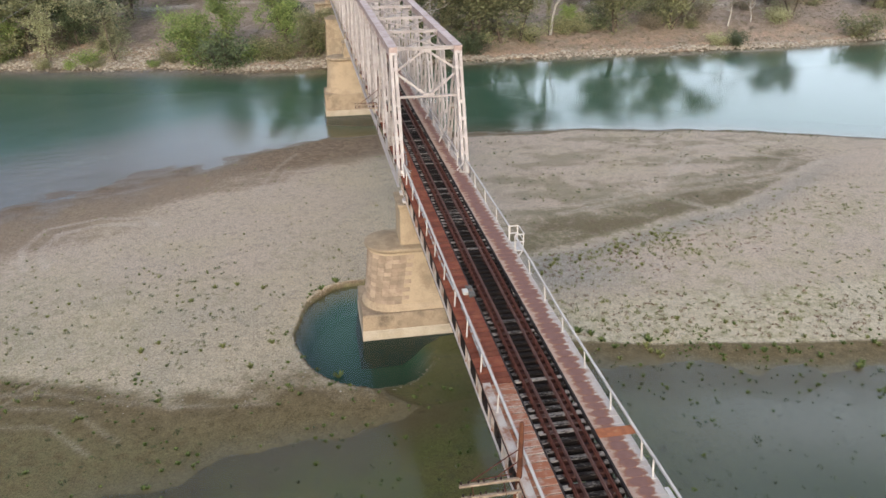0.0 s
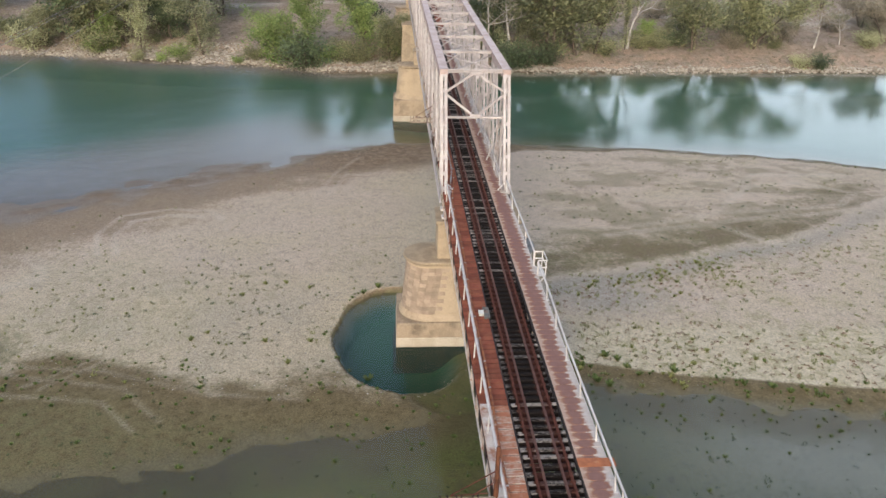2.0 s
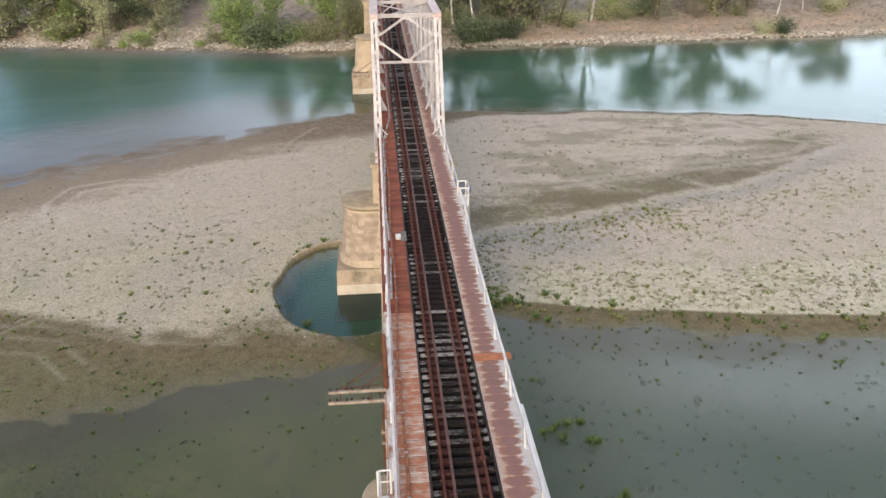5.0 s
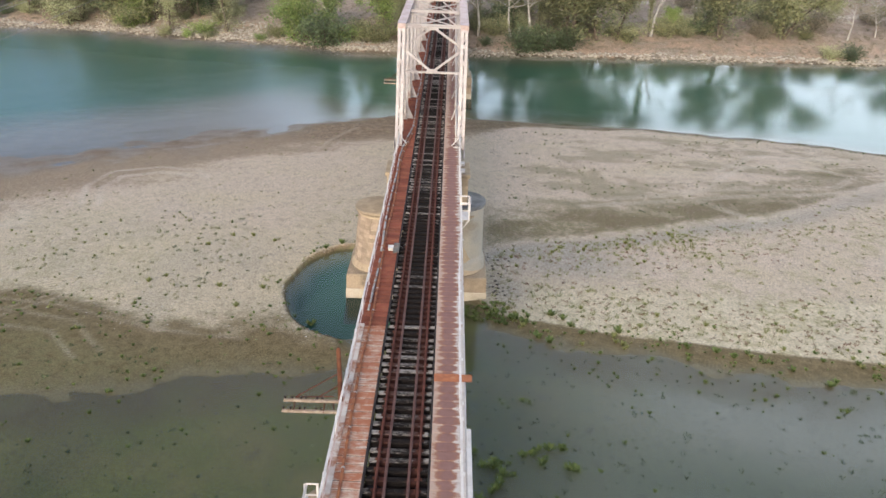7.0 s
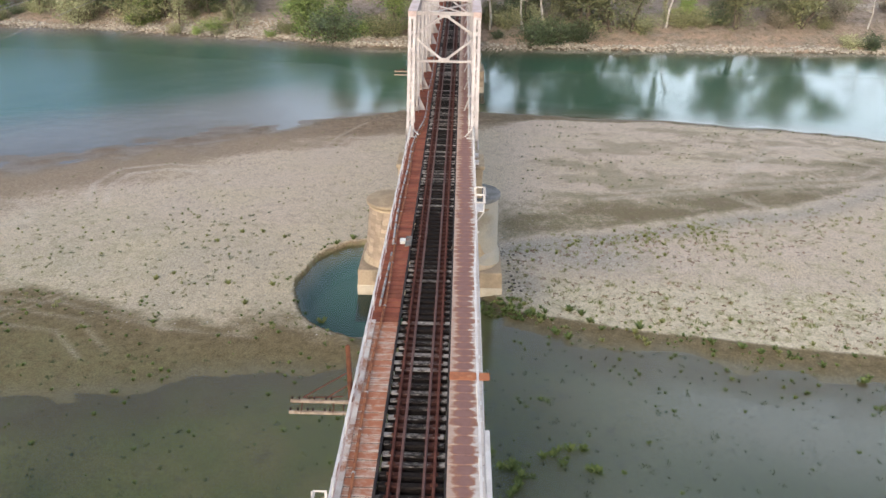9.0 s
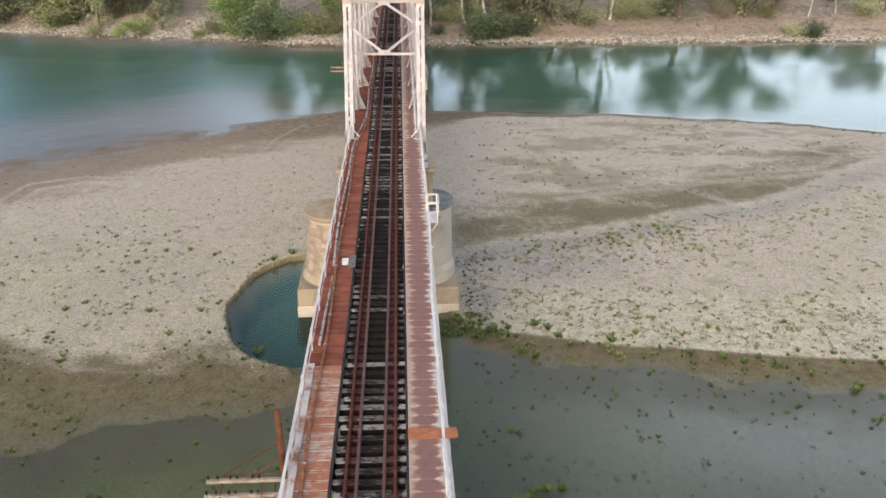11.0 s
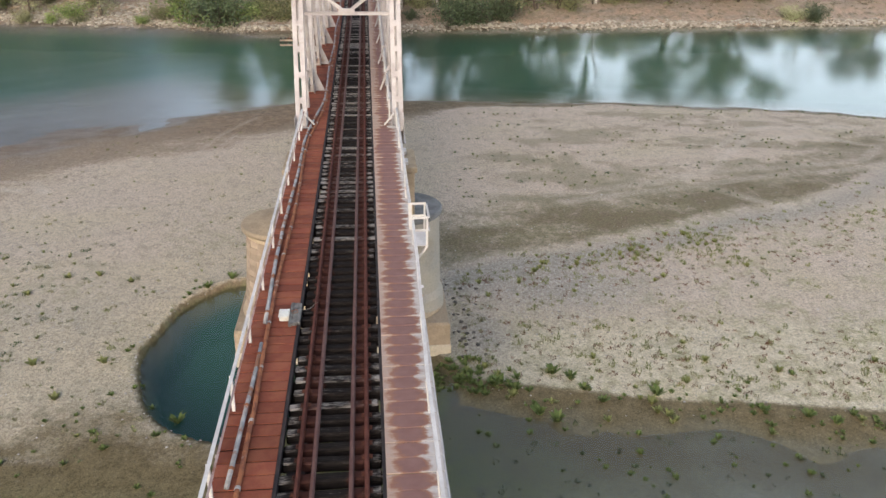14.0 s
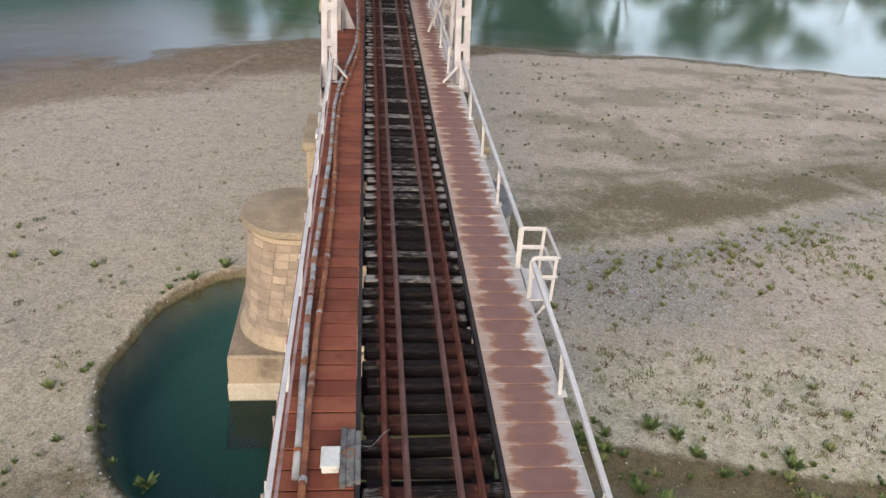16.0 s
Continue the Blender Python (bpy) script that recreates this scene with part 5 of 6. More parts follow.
scatter("green_weeds", np.concatenate([
    places(4200, 5, 50, 34, 50, lambda x, y: pier_free(x, y) * np.exp(-((y - edge(x) + 0.9) / 1.3) ** 2) * (0.04 + 0.96 * patchy(x, y, 2.0, 58) * patchy(x, y, 0.9, 76))),
    places(900, 3, 50, 26, 46, lambda x, y: (y < shore(x)) * (0.10 + 0.4 * smooth(y - shore(x), -9, 0))),
    places(1300, -45, -6, 36, 48, lambda x, y: off_pool(x, y) * (0.22 + 0.5 * smooth(-x, 16, 34)) * patchy(x, y, 3.0, 59)),
    places(240, -10, 2, 33, 45, lambda x, y: off_pool(x, y) * (0.25 + 0.3 * smooth(x, -6, 0))),
    places(170, -45, -4, 24, 40, lambda x, y: 0.5 + 0 * x),
    places(500, -14, -4, 42, 60, lambda x, y: dry(x, y) * np.exp(-((np.hypot((x + 5.8) / 5.5, (y - 51.1) / 7.5) - 1.10) / 0.05) ** 2) * patchy(x, y, 1.5, 60) * 0.7),
    places(120, 3, 6.5, 46.6, 49, lambda x, y: pier_free(x, y) * 0.9)]), BUSHY, WEED, "bright green waterside weeds along the damp edge", "weeds", (0.16, 0.58))
scatter("yellow_weeds", np.concatenate([
    places(900, 5.5, 50, 42, 53, lambda x, y: dry(x, y) * (0.12 + 0.55 * patchy(x, y, 2.2, 61)) * strip(x, y)),
    places(2400, 6, 50, 52, 72, lambda x, y: dry(x, y) * (0.05 + 0.6 * patchy(x, y, 2.6, 62)) * meadow(x, y)),
    places(900, 6, 54, 50, 76, lambda x, y: dry(x, y) * 0.2 * (y < low_line(x))),
    places(250, -48, -9, 44, 62, lambda x, y: dry(x, y) * 0.3 * patchy(x, y, 2.0, 63))]), FUZZ, WEED_PALE, "low yellowish green weeds on the sand", "weeds", (0.6, 1.5))


scatter("dot_weeds", np.concatenate([
    places(4000, -52, -6, 42, 72, lambda x, y: off_pool(x, y) * (0.03 + 0.5 * patchy(x, y, 3.2, 64) * patchy(x, y, 0.9, 70)) * (1 - smooth(y, 57, 74))),
    places(1300, 5.5, 54, 42, 60, lambda x, y: dry(x, y) * (0.05 + 0.5 * patchy(x, y, 3.0, 65) * patchy(x, y, 0.8, 71))),
    places(3200, 6, 56, 63, 96, lambda x, y: dry(x, y) * 0.5 * patchy(x * 0.45, y * 1.5, 2.6, 55) * (y > low_line(x) + 3) * (0.15 + 0.5 * smooth(x, 8, 18))),
    places(1200, 5, 56, 64, 98, lambda x, y: dry(x, y) * (0.02 + 0.6 * patchy(x * 0.6, y * 1.3, 3.5, 66) * patchy(x * 0.6, y, 1.2, 72))),
    places(160, -40, 4, 60, 95, lambda x, y: dry(x, y) * 0.5)]), TUFTS, DOT, "small brownish olive weeds dotted over the sand", "weeds", (0.25, 0.85))
shoal = lambda x, y: (y < shore(x) - 0.3)
scatter("waterside_clumps", np.concatenate([
    places(620, 5, 52, 36, 50, lambda x, y: pier_free(x, y) * np.exp(-((y - edge(x) + 0.8) / 1.5) ** 2) * (0.05 + 0.95 * patchy(x, y, 2.8, 67))),
    places(60, 4.6, 9, 46, 49.5, lambda x, y: pier_free(x, y) * np.exp(-((y - edge(x) + 0.2) / 0.9) ** 2)),
    places(170, 3, 10, 19, 37, lambda x, y: shoal(x, y) * 0.7 * patchy(x, y, 2.2, 68)),
    np.array([(-10.8, 48.1), (-9.9, 46.4), (-8.5, 45.3), (-7.9, 58.7), (-9.2, 57.6)])]), BUSHY, WEED, "leafy green weed clumps at the water's edge", "weeds", (0.5, 1.15))
scatter("drowned_weeds", np.concatenate([
    places(620, 3, 54, 20, 45, lambda x, y: shoal(x, y) * (0.15 + 0.4 * smooth(y - shore(x), -7, 0))),
    places(220, -48, -3, 18, 40, lambda x, y: (y < shore(x) + 3) * 0.5)]), TUFTS, LEAF_DARK, "dark green weeds standing in shallow water", "weeds", (0.3, 0.85))


def pebble_shape(rng):
    v = np.array([(1, 0, 0), (-1, 0, 0), (0, 1, 0), (0, -1, 0), (0, 0, 0.7), (0, 0, -0.6)]) * np.array([[rng.uniform(0.7, 1.2) for _ in range(3)] for _ in range(6)])
    f = np.array([(0, 2, 4), (2, 1, 4), (1, 3, 4), (3, 0, 4), (2, 0, 5), (1, 2, 5), (3, 1, 5), (0, 3, 5)])
    return v, f


PEBBLES = [pebble_shape(rs) for _ in range(6)]
scatter("gravel_stones", np.concatenate([
    places(5000, 5.2, 24, 50, 62, lambda x, y: dry(x, y) * np.exp(-(((x - 12.5) / 5.5) ** 2 + ((y - 56.0) / 3.5) ** 2))),
    places(3500, -13.5, -1, 42, 61, lambda x, y: pier_free(x, y) * np.exp(-((np.hypot((x + 5.8) / 5.5, (y - 51.1) / 7.5) - 1.06) / 0.04) ** 2) * 0.5),
    places(2500, -40, 50, 43, 72, lambda x, y: dry(x, y) * 0.5)]), PEBBLES, PEBBLE, "loose pale pebbles and gravel on the bar", "gravel", (0.03, 0.085), 0.0)


def rock_shape(rng):
    b = bmesh.new()
    bmesh.ops.create_icosphere(b, subdivisions=1, radius=1)
    for q in b.verts:
        q.co *= rng.uniform(0.7, 1.25)
        q.co.z *= 0.7
    v = np.array([q.co[:] for q in b.verts])
    f = np.array([[q.index for q in face.verts] for face in b.faces])
    b.free()
    return v, f


ROCKS = [rock_shape(rs) for _ in range(6)]
bank = lambda x: np.interp(x, *FAR_BANK)
scatter("dark_rubble", places(170, 5.2, 8.4, 48.6, 58, lambda x, y: dry(x, y) * np.exp(-((x - 5.6) / 1.1) ** 2)), ROCKS, DARK_STONE, "dark stones and wet debris beside the pier", "rubble", (0.05, 0.17), 0.02)
rx = RNG.uniform(-130, 160, 7500)
thick = np.interp(rx, (-40, 10, 40), (0.6, 0.55, 0.45)) * (0.4 + 1.2 * value_noise(rx, rx * 0, 4.0, 41))
rock_places = np.stack([rx, bank(rx) + 0.5 + thick + RNG.normal(0, 1, 7500) * thick], 1)
rx = RNG.uniform(-75, 0, 2200)
rock_places = np.concatenate([rock_places, np.stack([rx, bank(rx) + RNG.uniform(2, 9, 2200)], 1)])
scatter("bank_rocks", rock_places, ROCKS, ROCK, "pale tumbled rocks along the far waterline", "rocks", (0.12, 0.42), 0.04)
gx = RNG.uniform(-130, 160, 6000)
scatter("dry_grass", np.stack([gx, bank(gx) + 2.5 + RNG.exponential(16, 6000)], 1), FUZZ, LEAF_DRY, "dry brownish grass tufts on the far bank", "grass", (0.7, 2.2), 0.03)


# ---- trees ----
RNG = np.random.default_rng(23)


def tree_meshes(kind, seed):
    """Trunk with limbs as one mesh, crown of many small leaves in clumps as another; unit height about 1 m per metre."""
    rng = random.Random(seed)
    h, spread, leaves, lo, size = {
        "poplar": (9.0, 2.3, 7000, 0.10, 0.125), "round": (7.0, 3.3, 9600, 0.12, 0.12), "open": (8.5, 3.2, 5200, 0.25, 0.118),
        "bare": (8.5, 2.8, 160, 0.35, 0.18), "bush": (2.6, 2.1, 2600, 0.0, 0.10), "young": (9.0, 2.0, 7000, 0.25, 0.10)}[kind]
    b = bmesh.new()
    ends = []

    def limb(p, d, length, r, depth):
        pts, rad = [p.copy()], [r]
        n = 4
        for i in range(n):
            d = (d + Vector((rng.uniform(-0.22, 0.22), rng.uniform(-0.22, 0.22), rng.uniform(-0.05, 0.16)))).normalized()
            p = p + d * (length / n)
            pts.append(p.copy())
            rad.append(max(r * (1 - 0.75 * (i + 1) / n), 0.012))
            ends.append((p.copy(), 0.35 + 0.12 * depth))
            if depth < 2 and i >= (1 if depth == 0 else 0):
                for _ in range(3 if depth == 0 else 2):
                    a = rng.uniform(0, 6.28)
                    out = Vector((math.cos(a), math.sin(a), rng.uniform(0.15, 0.9) if kind not in ("poplar", "young") else rng.uniform(0.7, 1.6))).normalized()
                    limb(p.copy(), out, length * rng.uniform(0.32, 0.52), rad[-1] * 0.6, depth + 1)
        tube(b, pts, rad, 6 if depth == 0 else 4)

    if kind == "bush":
        for _ in range(6):
            a = rng.uniform(0, 6.28)
            limb(Vector((rng.uniform(-0.4, 0.4), rng.uniform(-0.4, 0.4), -0.2)), Vector((math.cos(a), math.sin(a), 1.1)).normalized(), h * 0.9, 0.05, 1)
    else:
        stems = 1 if kind != "round" else 2
        for _ in range(stems):
            limb(Vector((rng.uniform(-0.2, 0.2), rng.uniform(-0.2, 0.2), -0.4)), Vector((rng.uniform(-0.15, 0.15), rng.uniform(-0.15, 0.15), 1)).normalized(), h * 0.85, 0.17 if kind != "bare" else 0.15, 0)
    trunk = bpy.data.meshes.new("trunk")
    b.normal_update()
    b.to_mesh(trunk)
    b.free()
    v, f = [], []
    nodes = [e for e in ends if e[0].z > h * lo]
    hubs = [(p + Vector((rng.gauss(0, 0.35), rng.gauss(0, 0.35), rng.gauss(0, 0.3))), rng.uniform(0.35, 0.8) * (0.85 if kind != "round" else 1.1)) for p, w in nodes for _ in range(1)]
    if kind in ("round", "open", "poplar"):
        for _ in range(40):
            a, q = rng.uniform(0, 6.28), spread * rng.uniform(0.1, 0.6)
            hubs.append((Vector((q * math.cos(a), q * math.sin(a), h * rng.uniform(0.06, 0.42))), rng.uniform(0.4, 0.8)))
    for _ in range(leaves):
        p, rad = rng.choice(hubs)
        q = p + Vector((rng.gauss(0, 1), rng.gauss(0, 1), rng.gauss(0, 0.8))) * rad * 0.55
        q.z = max(q.z, 0.02)
        n = Vector((rng.gauss(0, 1), rng.gauss(0, 1), rng.gauss(0.5, 1))).normalized()
        u = n.orthogonal().normalized()
        w = n.cross(u)
        s = size * rng.uniform(0.6, 1.3)
        k = len(v)
        v += [q - u * s, q + w * s * 0.55, q + u * s, q - w * s * 0.55]
        f.append((k, k + 1, k + 2, k + 3))
    crown = bpy.data.meshes.new("crown")
    crown.from_pydata([tuple(c) for c in v], [], f)
    return trunk, crown, float(np.percentile([c.z for c in v], 93))


LIBRARY = {}
LEAVES = {"young": LEAF_YOUNG, "bright": LEAF_BRIGHT, "olive": LEAF_OLIVE, "dark": LEAF_DARK, "pale": LEAF_PALE, "dry": LEAF_DRY}


def tree(kind, tone, variant, x, y, height, label, group="trees on the far bank", wide=1.0):
    key = (kind, tone, variant)
    if key not in LIBRARY:
        trunk, crown, top = tree_meshes(kind, hash(kind) % 1 + variant * 17 + len(kind))
        trunk.materials.append(BARK_PALE if kind == "bare" else BARK)
        crown.materials.append(LEAVES[tone])
        LIBRARY[key] = (trunk, crown, top)
    trunk, crown, top = LIBRARY[key]
    e = new("bush" if kind == "bush" else "tree")
    s = height / top
    e.matrix_world = Matrix.Translation((x, y, ground_at(x, y) - 0.05)) @ Matrix.Rotation(RNG.uniform(0, 6.28), 4, "Z") @ Matrix.Diagonal((s * wide * RNG.uniform(1.05, 1.4), s * wide * RNG.uniform(1.05, 1.4), s, 1))
    tagged(e, label, "bush" if kind == "bush" else "tree", group)
    for n, m in (("trunk", trunk), ("crown", crown)):
        o = new(n, m)
        o.parent = e
    return e


NAMES = {"poplar": "slender tree", "round": "spreading tree", "open": "thin-leaved tree", "bare": "almost bare pale tree", "bush": "low bush"}
TONES = {"bright": "bright green", "olive": "olive green", "dark": "dark green", "pale": "pale yellowish green", "dry": "dry brownish"}
PLANTED = (
    ("open", "pale", 0, -57, 157, 8), ("open", "pale", 1, -44, 155, 8.5), ("round", "dark", 0, -52, 163, 6.5), ("poplar", "bright", 0, -23.5, 152, 10),
    ("round", "bright", 1, -30, 152, 6.5), ("bush", "bright", 0, -28, 150, 4.2), ("bush", "dark", 1, -23, 148.5, 4), ("poplar", "bright", 1, -11, 152, 9.5),
    ("round", "olive", 0, -6.5, 150, 6.5), ("bush", "olive", 0, -15, 149, 3), ("round", "olive", 1, 26, 153, 9.5), ("open", "olive", 0, 32, 154, 10),
    ("bush", "olive", 2, 38, 155, 2.4), ("round", "bright", 2, 47.6, 162, 2.7), ("round", "olive", 2, 57.6, 158, 7.6),
    ("round", "olive", 0, 71, 160, 7.4), ("bush", "dry", 1, 79, 164, 3.0), ("bare", "dry", 1, 85, 160, 6.5), ("bare", "dry", 2, 92, 162, 6),
    ("round", "dry", 0, 104, 165, 5.5), ("bare", "dry", 2, 6.8, 153.5, 11.5), ("bare", "dry", 0, 14.2, 153, 12), ("bare", "dry", 1, 18.5, 156, 11), ("open", "olive", 2, 35.2, 154.5, 8.5), ("bush", "olive", 1, 113, 153.2, 3.4), ("bush", "dark", 2, 82, 150.5, 1.9), ("bush", "pale", 1, 78.6, 150.8, 1.7),
    ("bush", "dark", 0, 16, 148.0, 3.2), ("bush", "dark", 2, 20, 148.6, 3.0), ("bush", "dark", 1, 24, 149.5, 2.6), ("round", "bright", 0, -100, 165, 6), ("open", "olive", 1, -90, 164, 7), ("round", "pale", 0, -78, 163, 5.5),
    ("bush", "pale", 0, -80, 161.3, 3.5), ("round", "olive", 1, -70, 165, 7), ("open", "bright", 0, -64, 160, 7), ("bush", "olive", 2, -66, 158.8, 3), ("bush", "bright", 2, -49, 154.5, 1.6), ("bush", "olive", 0, -33.5, 152.6, 1.7), ("round", "dark", 1, -12, 161, 5.5), ("round", "olive", 1, -67, 163, 14), ("open", "olive", 2, -61, 161, 14), ("round", "dark", 2, -73, 166, 14), ("round", "olive", 0, -55, 169, 13), ("round", "dark", 1, -49, 170, 11), ("bush", "olive", 1, -57, 153.6, 1.3), ("bush", "bright", 0, -52.5, 152.8, 1.1), ("bush", "olive", 2, -47.5, 152.4, 0.9), ("bush", "bright", 1, -37, 151.6, 0.9), ("round", "bright", 1, -37, 208, 6.5), ("round", "dark", 0, -30, 210, 6), ("round", "bright", 2, -24, 209, 6),
)
for kind, tone, var, x, y, hgt in PLANTED:
    tree(kind, tone, var, x, y, hgt * (1.75 if x > 22 and kind in ("round", "open", "poplar") else 1.3), f"{TONES[tone]} {NAMES[kind]} on the far bank")
kinds = (("round", "olive"), ("open", "olive"), ("round", "dry"), ("bare", "dry"), ("open", "dry"), ("round", "dark"), ("open", "pale"))
for i in range(120):
    x = RNG.uniform(-125, 165)
    y = float(bank(x)) + 13 + 85 * RNG.random() ** 1.3
    if abs(x) < 6 or (x > -14 and RNG.random() < 0.3) or (-44 < x < -14 and y < 206):
        continue
    kind, tone = kinds[RNG.integers(len(kinds))]
    tree(kind, tone, int(RNG.integers(3)), x, y, RNG.uniform(6, 9) if x > -14 else RNG.uniform(8, 13) * (1.0 if y < 200 else 1.5), f"{TONES[tone]} {NAMES[kind]} in the wood behind the bank")
for i in range(85):
    x = RNG.uniform(-130, 20)
    tone = ("olive", "dry", "dark", "bright", "pale")[RNG.integers(5)]
    y = float(bank(x)) + RNG.uniform(3.0, 15)
    if abs(x) < 5 or -44 < x < -32 or (-32 <= x < -8 and y > bank(x) + 7) or (x < -44 and RNG.random() < 0.35):
        continue
    tree("bush", tone, int(RNG.integers(3)), x, y, RNG.uniform(1.2, 3.0), f"{TONES[tone]} low bush on the far bank slope")
for i in range(95):
    x = RNG.uniform(-30, 165)
    tone = (("olive", "dark", "dry", "olive", "pale") if x < 65 else ("pale", "dry", "dry", "olive", "pale"))[RNG.integers(5)]
    if -30 < x < 6:
        continue
    tree("bush", tone, int(RNG.integers(3)), x, float(bank(x)) + 11 + 42 * RNG.random() ** 1.4, RNG.uniform(1.4, 3.4), f"{TONES[tone]} shrub in the open wood behind the bank")
for x, y, hgt, wide, tone, var in ((6.9, 153, 15.5, 0.36, "olive", 1), (13.9, 154, 16.5, 0.38, "dark", 0), (19.6, 157, 13.5, 0.26, "olive", 0), (42.6, 158, 15, 0.22, "olive", 1)):
    tree("poplar", tone, var, x, y, hgt, f"tall thin {TONES[tone]} tree on the far bank", wide=wide)


def forked_tree(x, y):
    """Pale leaning trunk that forks high up, nearly leafless."""
    e = new("tree")
    e.location = (x, y, ground_at(x, y) - 0.1)
    tagged(e, "tall leaning bare tree with a white forked trunk", "tree", "trees on the far bank")
    b = bmesh.new()
    tube(b, [(0, 0, -0.3), (0.15, 0, 1.6), (0.3, 0.2, 3.6), (0.9, 0.3, 6.0), (1.5, 0.2, 7.6), (1.7, 0.4, 9.6), (2.2, 0.3, 12.0)], [0.31, 0.26, 0.23, 0.2, 0.17, 0.12, 0.04], 8)
    for line, r in (([(0.9, 0.3, 6.0), (2.2, 0.0, 7.8), (3.9, -0.2, 8.6), (5.6, -0.1, 8.2), (7.0, 0.1, 8.5)], 0.19), ([(1.5, 0.2, 7.6), (2.6, 0.6, 9.2), (3.6, 0.8, 11.2), (4.0, 0.9, 13.0)], 0.17), ([(1.7, 0.4, 9.6), (0.9, 0.8, 11.2), (0.7, 0.9, 13.2)], 0.11), ([(3.9, -0.2, 8.6), (4.9, -0.6, 9.8), (5.3, -0.7, 11.0)], 0.08), ([(2.6, 0.6, 9.2), (3.9, 1.2, 9.9), (4.8, 1.5, 10.0)], 0.07)):
        tube(b, line, [0.75 * r * (1 - 0.8 * i / (len(line) - 1)) for i in range(len(line))], 6)
    part("trunk", b, BARK_PALE, e)
    b = bmesh.new()
    rng = random.Random(5)
    for _ in range(420):
        p = rng.choice(((2.2, 0.3, 12.0), (4.0, 0.9, 13.0), (7.0, 0.1, 8.5), (5.3, -0.7, 11.0), (0.7, 0.9, 13.2), (4.8, 1.5, 10.0)))
        q = Vector(p) + Vector((rng.gauss(0, 0.5), rng.gauss(0, 0.5), rng.gauss(0, 0.5)))
        n = Vector((rng.gauss(0, 1), rng.gauss(0, 1), rng.gauss(0.5, 1))).normalized()
        u = n.orthogonal().normalized() * 0.11
        w = n.cross(u) * 0.55
        b.faces.new([b.verts.new(c) for c in (q - u, q + w, q + u, q - w)])
    part("crown", b, LEAF_DRY, e)


forked_tree(43.4, 158.6)
tree("young", "young", 0, -23.9, 20.4, 8.7, "bright green young tree standing in the flooded shallows", "near trees", 0.42)
tree("young", "young", 1, -22.0, 20.7, 6.4, "smaller bright green tree standing in the flooded shallows", "near trees", 0.62)


# ---- pieces: sleepers, walkway plates, bricks ----
def shared(name, bm, material):
    me = bpy.data.meshes.new(name)
    bm.normal_update()
    bm.to_mesh(me)
    bm.free()
    me.materials.append(material)
    return me


def place(name, me, m, parent):
    o = new(name, me)
    o.parent = parent
    o.matrix_parent_inverse = Matrix.Translation(parent.location).inverted()
    o.matrix_basis = m
    return o


SL, SLN = [], []
for k in range(4):
    b = bmesh.new()
    bbox(b, -1.12 - 0.02 * k, 1.1 + 0.015 * k, -0.125 - 0.005 * k, 0.125 + 0.004 * k, -0.30, 0.0, 0.04)
    SL.append(shared("sleeper", b, SLEEPER))
    SLN.append(SL[-1].copy())
    SLN[-1].materials[0] = SLEEPER_NEW
CH = bmesh.new()
box(CH, -0.13, 0.13, -0.07, 0.07, 0.0, 0.016)
box(CH, -0.105, -0.07, -0.03, 0.03, 0.016, 0.055)
box(CH, 0.07, 0.105, -0.03, 0.03, 0.016, 0.055)
chair_v = np.array([v.co[:] for v in CH.verts])
CH.verts.index_update()
chair_f = np.array([[v.index for v in f.verts] for f in CH.faces])
CH.free()
cv, cf = [], []
y, i = Y0 + 0.3, 0
rest_v, rest_f = [], []
while y < Y1 - 0.3:
    yy = y + RNG.uniform(-0.045, 0.045)
    if 2 < y < 152:
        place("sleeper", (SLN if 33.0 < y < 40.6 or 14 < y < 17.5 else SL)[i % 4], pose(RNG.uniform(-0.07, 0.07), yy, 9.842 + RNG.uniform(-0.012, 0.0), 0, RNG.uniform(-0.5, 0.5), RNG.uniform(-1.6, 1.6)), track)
    else:
        me = SL[i % 4]
        rest_v.append(np.array([v.co[:] for v in me.vertices]) + np.array([0, yy, 9.84]))
        rest_f.append([list(p.vertices) for p in me.polygons])
    for x in (-0.75, 0.75):
        cv.append(chair_v + np.array([x, yy, 9.842]))
        cf.append(chair_f)
    y += 0.510
    i += 1
off = np.cumsum([0] + [len(v) for v in rest_v[:-1]])
me = bpy.data.meshes.new("distant_sleepers")
me.from_pydata(np.concatenate(rest_v).tolist(), [], [[int(n + o) for n in f] for fs, o in zip(rest_f, off) for f in fs])
tagged(under(finish("distant_sleepers", me, SLEEPER), track), "weathered timber sleepers", kind="stuff")
off = np.cumsum([0] + [len(v) for v in cv[:-1]])
me = bpy.data.meshes.new("chair_iron")
me.from_pydata(np.concatenate(cv).tolist(), [], np.concatenate([f + o for f, o in zip(cf, off)]).tolist())
ch = under(finish("chair_iron", me, CHAIR), track)
tagged(ch, "rusty iron rail chairs", kind="stuff")

lw = thing("red_walkway", (-1.9, Y0, 9.9), "red oxide steel plate walkway beside the track", "walkway")
rw = thing("rusty_walkway", (1.85, Y0, 9.9), "rusty steel plate walkway with worn white paint", "walkway")
b = bmesh.new()
bbox(b, -0.70, 0.66, -0.2005, 0.2005, -0.03, 0, 0.006)
PL = shared("plate", b, PLATE_L)
b = bmesh.new()
bbox(b, -0.70, 0.66, -0.2005, 0.2005, -0.03, 0, 0.006)
PLN = shared("plate", b, PLATE_LN)
b = bmesh.new()
bbox(b, -0.67, 0.62, -0.250, 0.250, -0.03, 0, 0.008)
PR = shared("plate", b, PLATE_R)
PRT = PR.copy()
PRT.materials[0] = PLATE_RT
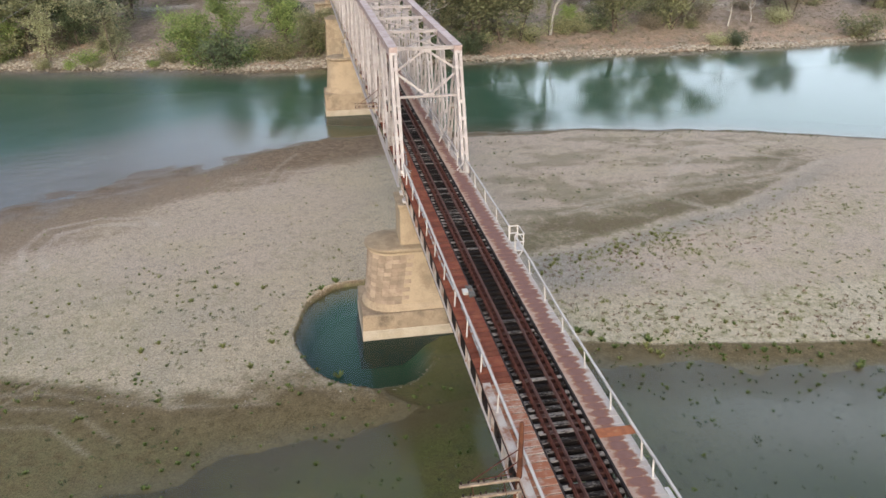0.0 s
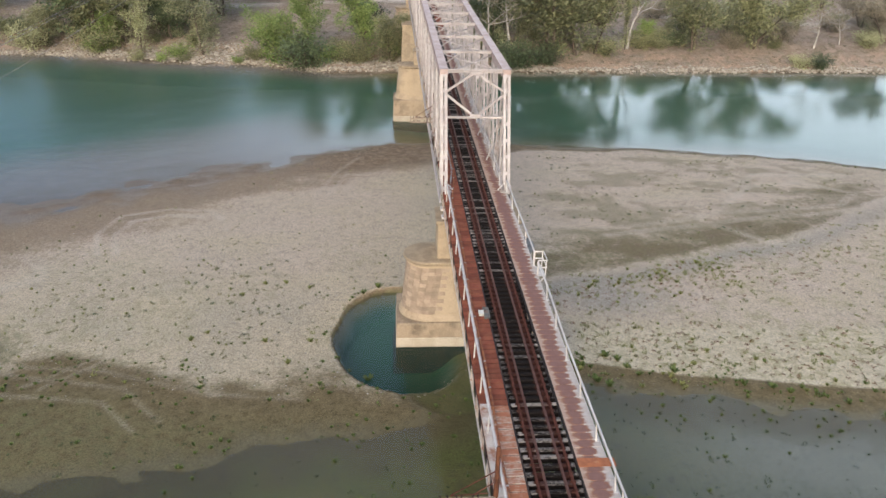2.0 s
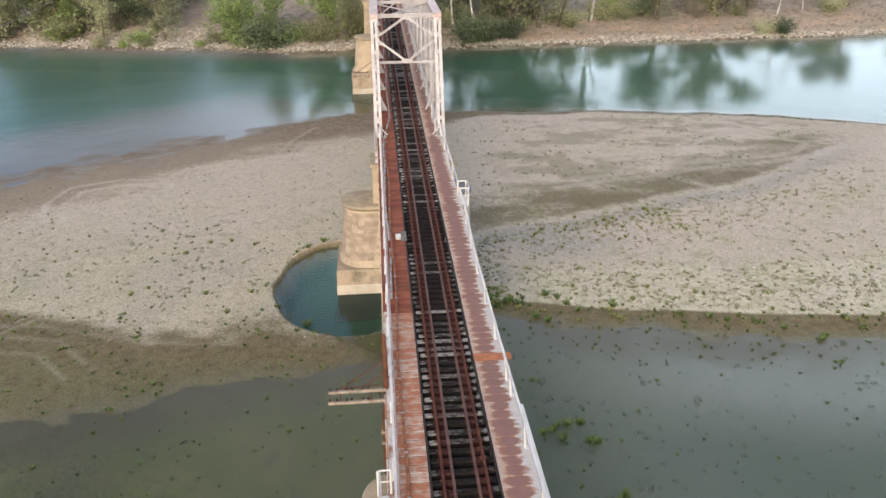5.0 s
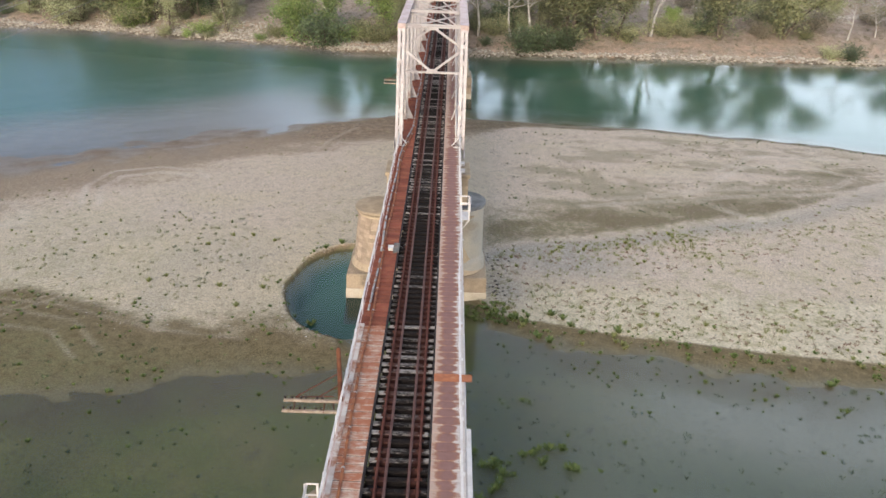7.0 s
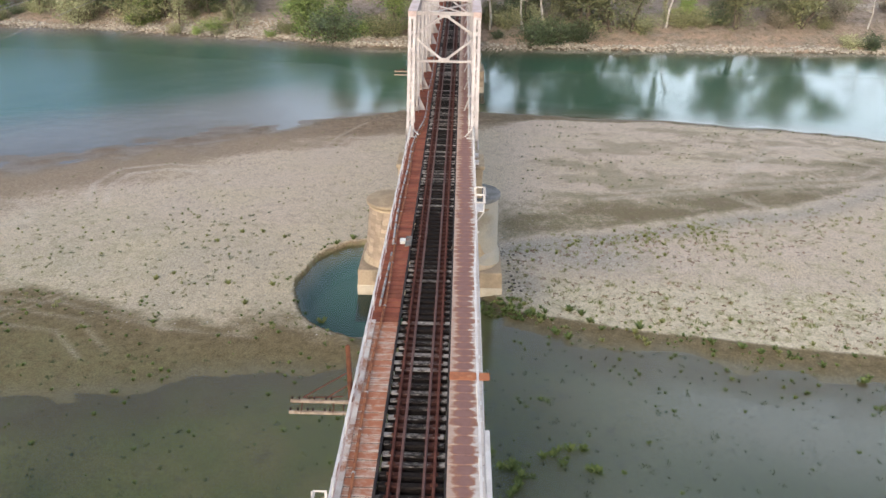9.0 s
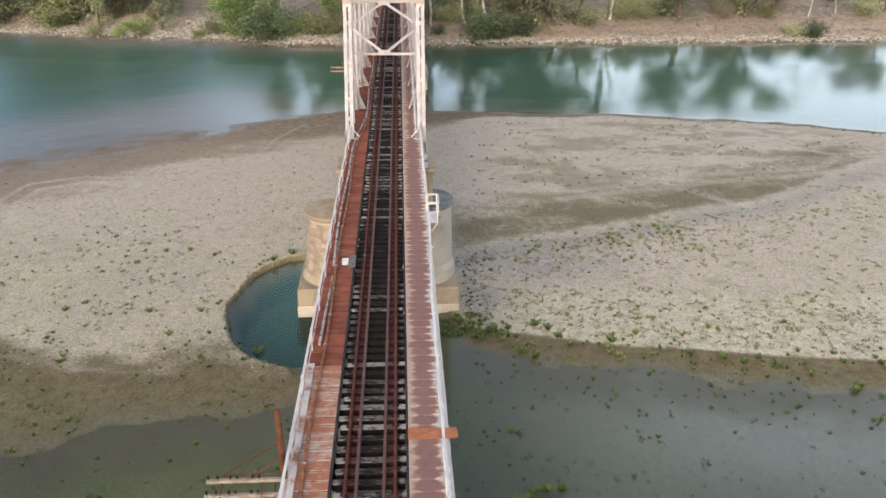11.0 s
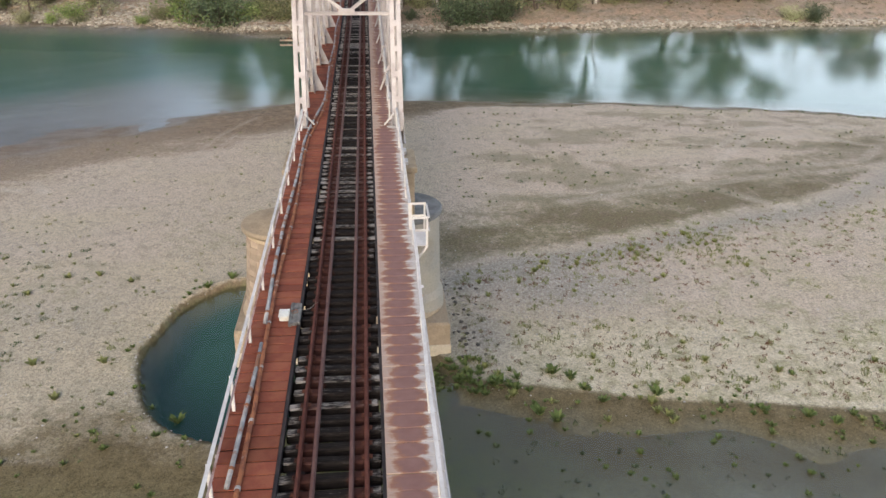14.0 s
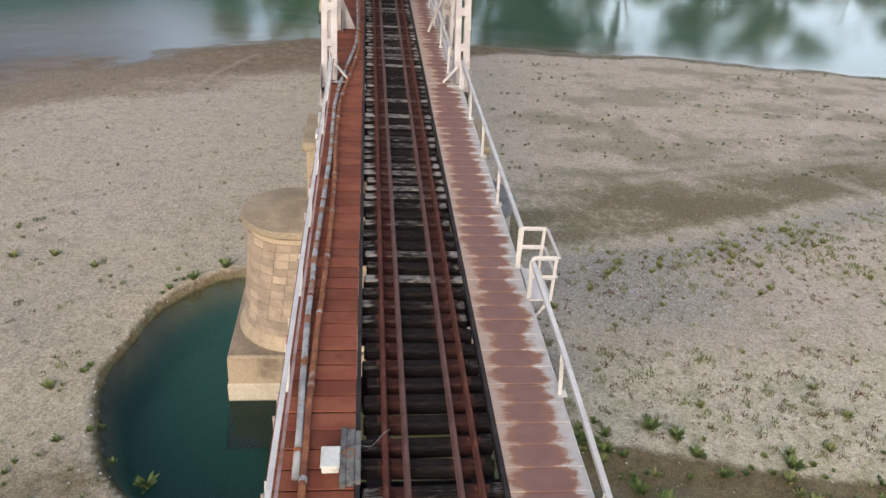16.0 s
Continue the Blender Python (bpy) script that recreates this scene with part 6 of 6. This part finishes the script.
b = bmesh.new()
bbox(b, -0.70, 0.92, -0.26, 0.26, -0.02, 0.004, 0.006)
PO = shared("plate", b, ORANGE)
y = -11.893
while y < 128:
    place("plate", PL if y > 27.1 else PLN, pose(-1.905, y, 9.948 + RNG.uniform(-0.005, 0.005), -1.6 + RNG.uniform(-0.6, 0.6), RNG.uniform(-0.3, 0.3), RNG.uniform(-0.2, 0.2)), lw)
    y += 0.4287
y = -11.302
while y < 128:
    place("plate", PRT if y > 53.5 else PR, pose(1.84, y, 9.948 + RNG.uniform(-0.005, 0.005), -1.2 + RNG.uniform(-0.6, 0.6), RNG.uniform(-0.3, 0.3), RNG.uniform(-0.2, 0.2)), rw)
    y += 0.506
place("plate", PO, pose(1.86, 22.9, 9.972), rw)
tagged(rw.children[-1], "bright orange rusted loose plate")
# Dark sheet added below the plates, so their gaps show as shadow lines.
b = bmesh.new()
box(b, -2.62, -1.26, Y0, 128, 9.80, 9.86)
wpart("bearer", b, DARK, lw, "dark sheet added under the plates to shade the seams")
for par, x in ((lw, -1.2), (rw, 1.13)):
    b = bmesh.new()
    box(b, x - 0.04, x + 0.04, Y0, 128, 9.72, 9.935)
    wpart("kerb_angle", b, DARK, par, "dark steel kerb angle")
b = bmesh.new()
for sx in (-1, 1):
    box(b, sx * 1.9 - 0.6, sx * 1.9 + 0.6, 128.3, Y1, 9.9, 9.94)
far = thing("far_walkway", (0, 128, 9.9), "brown walkway plates on the far span", "walkway")
wpart("plate_strip", b, PLATE_L, far)

BR = []
for k in range(3):
    b = bmesh.new()
    bbox(b, -0.262 - 0.006 * k, 0.260, -0.03, 0.03, -0.160, 0.160, 0.006)
    BR.append(shared("brick", b, BRICK))


def pier_face(s, z, side):
    """A place on the upstream end, s metres along its outline from the tip, with the outward angle there."""
    f = (z - 1.0) / 3.85
    half, rad = 5.2 - 0.38 * f, 2.05 - 0.39 * f
    quarter = rad * math.pi / 2
    if s <= quarter:
        a = s / rad
        return PIER_X - (half - rad) - rad * math.cos(a), side * rad * math.sin(a), a
    return PIER_X - (half - rad) + (s - quarter), side * rad, math.pi / 2


def bricks(p, y):
    rows = 12
    for r in range(rows):
        z = 1.22 + r * 0.325
        for side in (-1, 1):
            n = 8 if r % 2 else 7
            for k in range(n):
                s = 0.535 * (k + (0.5 if r % 2 == 0 else 0.0)) + 0.27 * (r % 2)
                x, dy, a = pier_face(s, z, side)
                turn = math.degrees(math.atan2(-math.cos(a), -side * math.sin(a)))
                place("brick", BR[RNG.integers(3)], pose(x, y + dy, z, 0, 0, turn) @ pose(0, RNG.uniform(-0.006, 0.012), 0, -5), p)


def mortar(p, y):
    """Recessed joint face behind the bricks of the rounded end, its dark colour part soot, part painted shade."""
    b = bmesh.new()
    steps = [q * 0.2 for q in range(-18, 19)]
    rows = []
    for z in (1.06, 4.94):
        ring = []
        for s in steps:
            x, dy, a = pier_face(abs(s), z, 1 if s >= 0 else -1)
            out = Vector((-math.cos(a), (1 if s >= 0 else -1) * math.sin(a), 0))
            ring.append([b.verts.new(Vector((x, y + dy, z)) + out * o) for o in (0.012, -0.1)])
        rows.append(ring)
    for k in range(len(steps) - 1):
        b.faces.new((rows[0][k][0], rows[0][k + 1][0], rows[1][k + 1][0], rows[1][k][0]))
        for ring in rows:
            b.faces.new((ring[k][0], ring[k][1], ring[k + 1][1], ring[k + 1][0]))
    for k in (0, -1):
        b.faces.new((rows[0][k][0], rows[1][k][0], rows[1][k][1], rows[0][k][1]))
    bmesh.ops.recalc_face_normals(b, faces=b.faces[:])
    wpart("mortar_face", b, JOINT, p, "recessed mortar, coloured dark for soot and joint shade")


mortar(PIERS[0], 52.1)
bricks(PIERS[0], 52.1)
